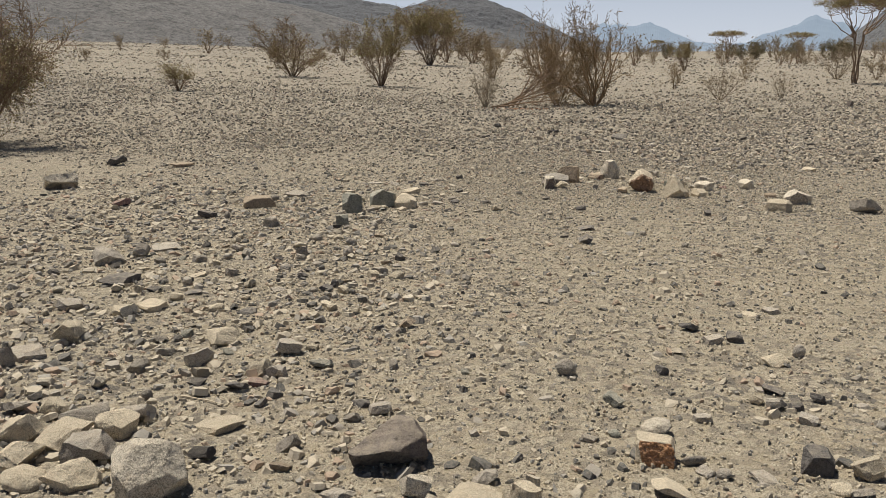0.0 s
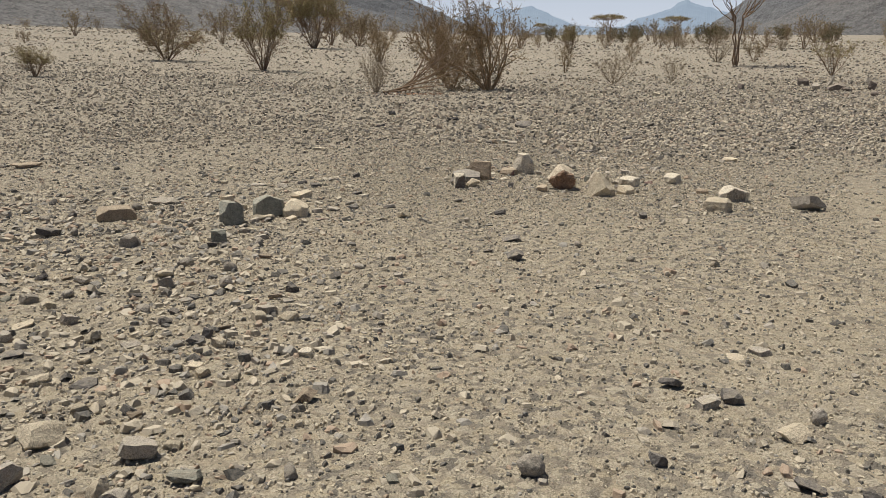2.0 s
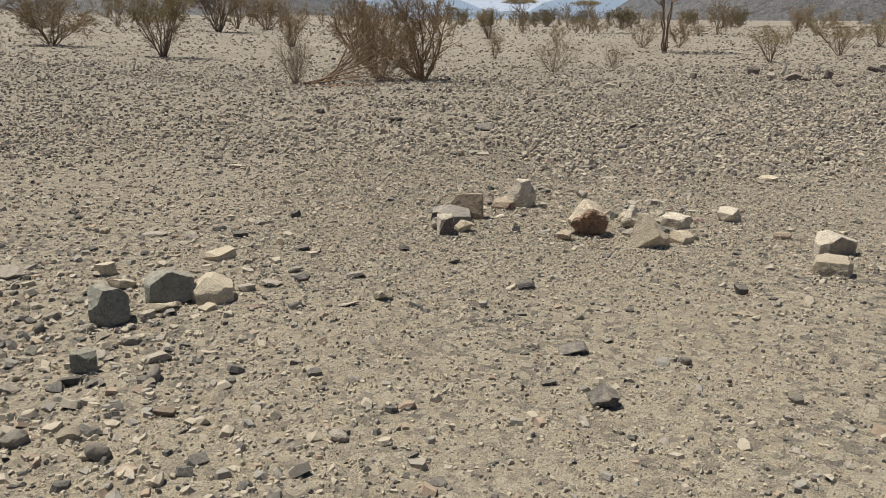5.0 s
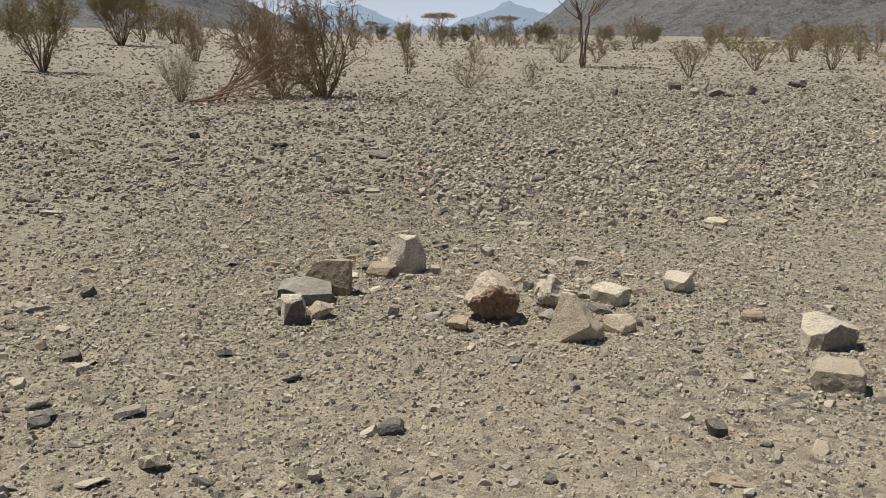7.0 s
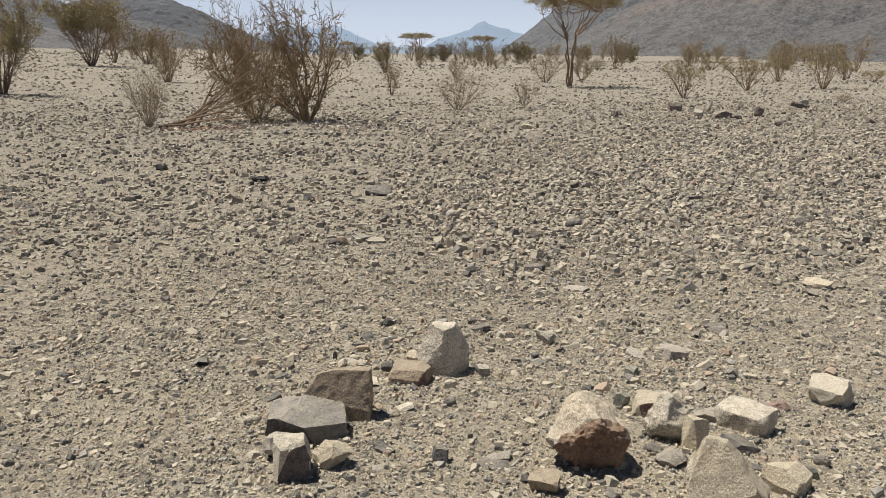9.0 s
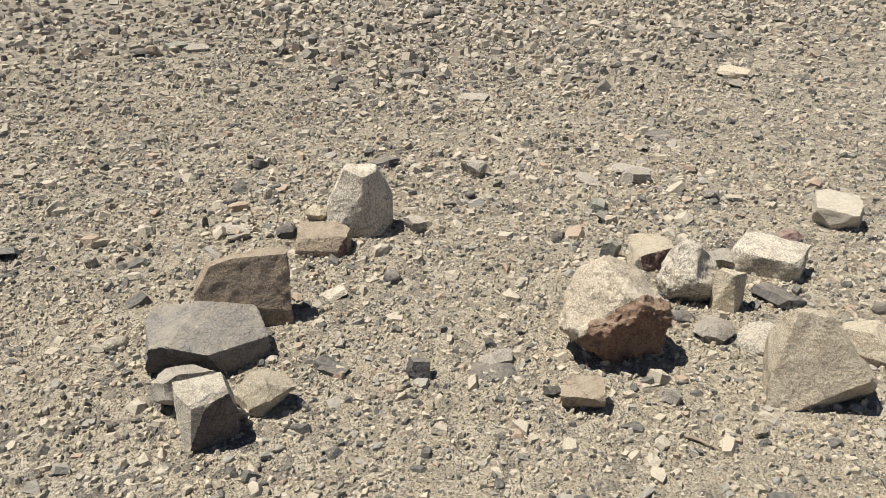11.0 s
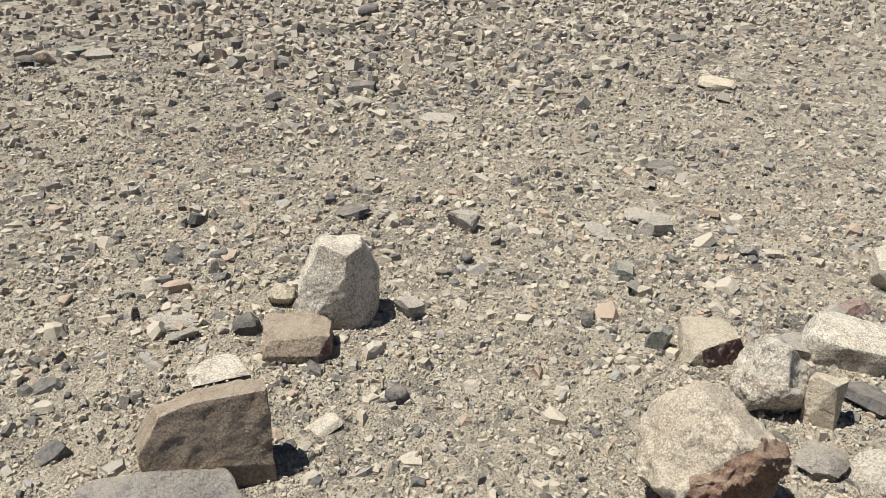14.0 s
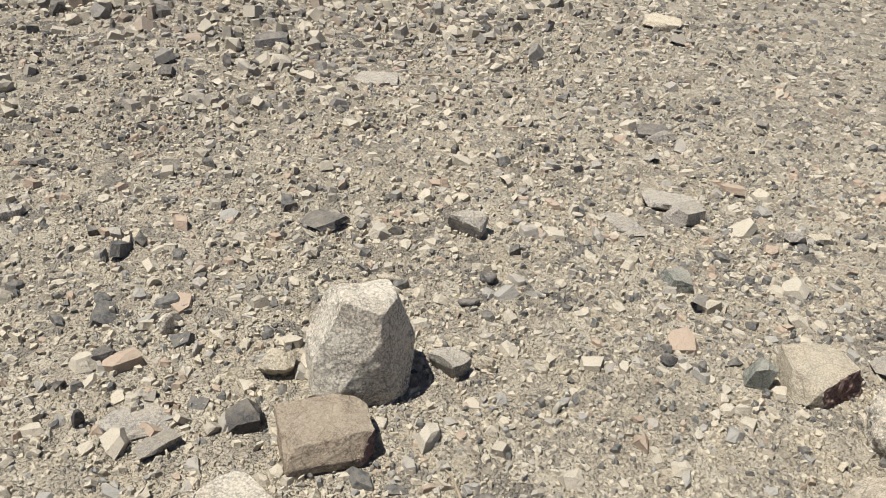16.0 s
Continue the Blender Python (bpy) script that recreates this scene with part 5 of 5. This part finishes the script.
# ---- gravel: too many to count ----
def gravel(name, label, x, y, size, material, seed, sides=4, low=0.12, high=0.34, tip=0.2, taper=0.65):
    """Broken flakes at the places x, y: each a many-cornered chip with an uneven, narrower top, lying flat or tipped, as one mesh."""
    gen = np.random.default_rng(seed)
    n = len(x)
    a = (np.arange(sides) + gen.uniform(-0.36, 0.36, (n, sides))) * 2 * np.pi / sides
    r = gen.uniform(0.62, 1.15, (n, sides)) * 0.55
    narrow = gen.uniform(0.45, 1.0, (n, 1))
    thick = gen.uniform(low, high, (n, 1))
    shrink = gen.uniform(taper, 1.0, (n, 1))
    cx, cy = r * np.cos(a), r * np.sin(a) * narrow
    lx = np.concatenate([cx, cx * shrink, gen.normal(0, 0.1, (n, 1))], 1)
    ly = np.concatenate([cy, cy * shrink, gen.normal(0, 0.1, (n, 1)) * narrow], 1)
    lz = np.concatenate([np.full((n, sides), -0.16), thick * gen.uniform(0.45, 1.1, (n, sides)), thick * gen.uniform(0.85, 1.25, (n, 1))], 1)
    lx, ly, lz = (v * size[:, None] for v in (lx, ly, lz))
    turn, tip_x, tip_y = gen.uniform(0, 6.283, n), gen.normal(0, tip, n), gen.normal(0, tip, n)
    lz, ly = lz * np.cos(tip_x)[:, None] + ly * np.sin(tip_x)[:, None], ly * np.cos(tip_x)[:, None] - lz * np.sin(tip_x)[:, None]
    lz, lx = lz * np.cos(tip_y)[:, None] + lx * np.sin(tip_y)[:, None], lx * np.cos(tip_y)[:, None] - lz * np.sin(tip_y)[:, None]
    c, s = np.cos(turn)[:, None], np.sin(turn)[:, None]
    z = ground_z(x, y) + size * gen.uniform(-0.02, 0.14, n)
    verts = np.stack([lx * c - ly * s + x[:, None], lx * s + ly * c + y[:, None], lz + z[:, None]], -1).reshape(-1, 3)
    ring = [(k, (k + 1) % sides) for k in range(sides)]
    form = [(k, m, m + sides) for k, m in ring] + [(k, m + sides, k + sides) for k, m in ring] + [(k + sides, m + sides, 2 * sides) for k, m in ring]
    faces = (np.array(form)[None] + (np.arange(n) * (sides * 2 + 1))[:, None, None]).reshape(-1, 3)
    return tagged(new(name, mesh_from(name, verts, faces, material)), label, "gravel", kind="stuff")


def spread(n, x0, x1, y0, y1, seed, keep=None):
    gen = np.random.default_rng(seed)
    x, y = gen.uniform(x0, x1, n), gen.uniform(y0, y1, n)
    if keep is not None:
        m = gen.random(n) < keep(x, y)
        x, y = x[m], y[m]
    return x, y, gen


def fan(n, near, far, seed, keep):
    """Places over the plain ahead, thinning out with distance."""
    gen = np.random.default_rng(seed)
    y = near * (far / near) ** gen.random(n)
    x = y * gen.uniform(-0.86, 0.78, n) + gen.uniform(-2, 2, n)
    m = gen.random(n) < keep(x, y)
    return x[m], y[m], gen


def stony(x, y):
    """How thickly stones lie: banks of rubble and barer sandy tracks."""
    left = ease(0.6, -1.2, x + 0.22 * (y - 4)) * ease(9, 6.5, y)
    right = ease(1.0, 4.0, x - 0.35 * (y - 9)) * ease(8.5, 11, y)
    sandy = ease(-1.0, 0.2, x + 0.22 * (y - 4)) * ease(4.6, 3.0, x) * ease(8.5, 6.5, y)
    return np.clip(0.36 - 0.08 * sandy + 0.5 * left + 0.5 * right + 0.9 * (1 - 0.6 * sandy) * (fractal(x * 0.55, y * 0.55, 4, 44) - 0.5), 0.03, 1)


def ring_fade(x, y):
    return np.exp(-((x - 1.5) / 2.3) ** 4 - ((y - 9.0) / 2.4) ** 4)


def strip_fade(x, y):
    """The stretch walked over: fine gravel thins out to the sides."""
    wide = (x > -1.3 - 0.8 * y) & (x < np.maximum(2.1 + 0.31 * y, 0.9 + 0.73 * (y - 3.2)))
    return wide / (1 + 0.5 * np.maximum(0, -1 - x)) * ease(-0.3, 0.3, y) * ease(11.5, 7.5, y)


x, y, gen = spread(112000, -1.4, 4.6, 6.0, 12.2, 1, ring_fade)
gravel("gravel", "fine mixed tan and grey gravel", x, y, 0.006 + 0.017 * gen.random(len(x)) ** 2.2, CHIPS, 2, 4, 0.22, 0.6, 0.24, 0.55)
x, y, gen = spread(105000, -5, 5.4, -0.3, 11.5, 3, strip_fade)
gravel("gravel", "fine tan gravel on sand", x, y, 0.009 + 0.021 * gen.random(len(x)) ** 2.2, CHIPS, 4, 4, 0.2, 0.58, 0.24, 0.55)
x, y, gen = spread(22000, -1.6, 5.2, 6.0, 13, 13, lambda x, y: np.exp(-((x - 1.6) / 2.9) ** 4 - ((y - 9.4) / 3.2) ** 4) * (0.4 + 0.6 * stony(x, y)))
gravel("gravel", "grey and brown flat stone flakes on sand", x, y, 0.016 + 0.034 * gen.random(len(x)) ** 2.4, GREY_CHIPS, 14, 6, 0.08, 0.3, 0.2, 0.5)
x, y, gen = spread(80000, -10, 9.5, -0.3, 16, 5, lambda x, y: stony(x, y) * np.exp(-((x - 0.0) / 8) ** 4) * ease(16.5, 12.5, y))
gravel("rubble", "coarse angular stone chips strewn over sand", x, y, 0.018 + 0.05 * gen.random(len(x)) ** 2.8, GREY_CHIPS, 6, 4, 0.1, 0.38, 0.22, 0.5)
x, y, gen = fan(105000, 7.0, 36.0, 7, lambda x, y: (0.2 + 0.8 * stony(x, y)) * ease(8.2, 12.0, y) * ease(37, 24, y))
gravel("rubble", "grey-brown stone rubble covering the plain", x, y, 0.008 + 0.0022 * np.minimum(y, 18) + 0.0008 * y + (0.02 + 0.05 * ease(8, 15, y)) * (0.65 + 0.35 * ease(-4, 1, x)) * gen.random(len(x)) ** 2.6, DARK_CHIPS, 8, 4, 0.14, 0.48, 0.28, 0.6)
x, y, gen = fan(46000, 20.0, 150.0, 9, lambda x, y: ease(20, 34, y) * (0.3 + 0.7 * stony(x * 0.4, y * 0.4)))
gravel("rubble", "scattered stones on the far plain", x, y, (0.03 + 0.0012 * y) * (0.7 + 1.8 * gen.random(len(x)) ** 2.4), DARK_CHIPS, 10, 4, 0.12, 0.42, 0.2)
x, y, gen = spread(11000, -5.5, 3.0, 0.2, 9.5, 11, lambda x, y: stony(x, y) ** 2)
gravel("rubble", "hand-sized broken stones among gravel", x, y, 0.035 + 0.065 * gen.random(len(x)) ** 2.0, GREY_CHIPS, 12, 6, 0.08, 0.3, 0.34, 0.6)
x, y, gen = spread(40000, 1.5, 14, 9.5, 21, 15, lambda x, y: np.exp(-((x - 2.4 - 0.35 * (y - 9)) / 2.6) ** 2) * ease(9.5, 11.5, y) * ease(21, 16, y))
gravel("rubble", "bank of dark broken rubble on the plain", x, y, 0.03 + 0.065 * gen.random(len(x)) ** 2.0, DARK_CHIPS, 16, 5, 0.2, 0.55, 0.3)
x, y, gen = spread(900, -3.0, -0.2, 22.7, 24.0, 17, lambda x, y: np.exp(-((x + 1.5) / 0.9) ** 2 - ((y - 23.3) / 0.4) ** 2))
gravel("bark_litter", "reddish bark litter under the fallen branches", x, y, 0.03 + 0.05 * gen.random(len(x)), LITTER, 18)
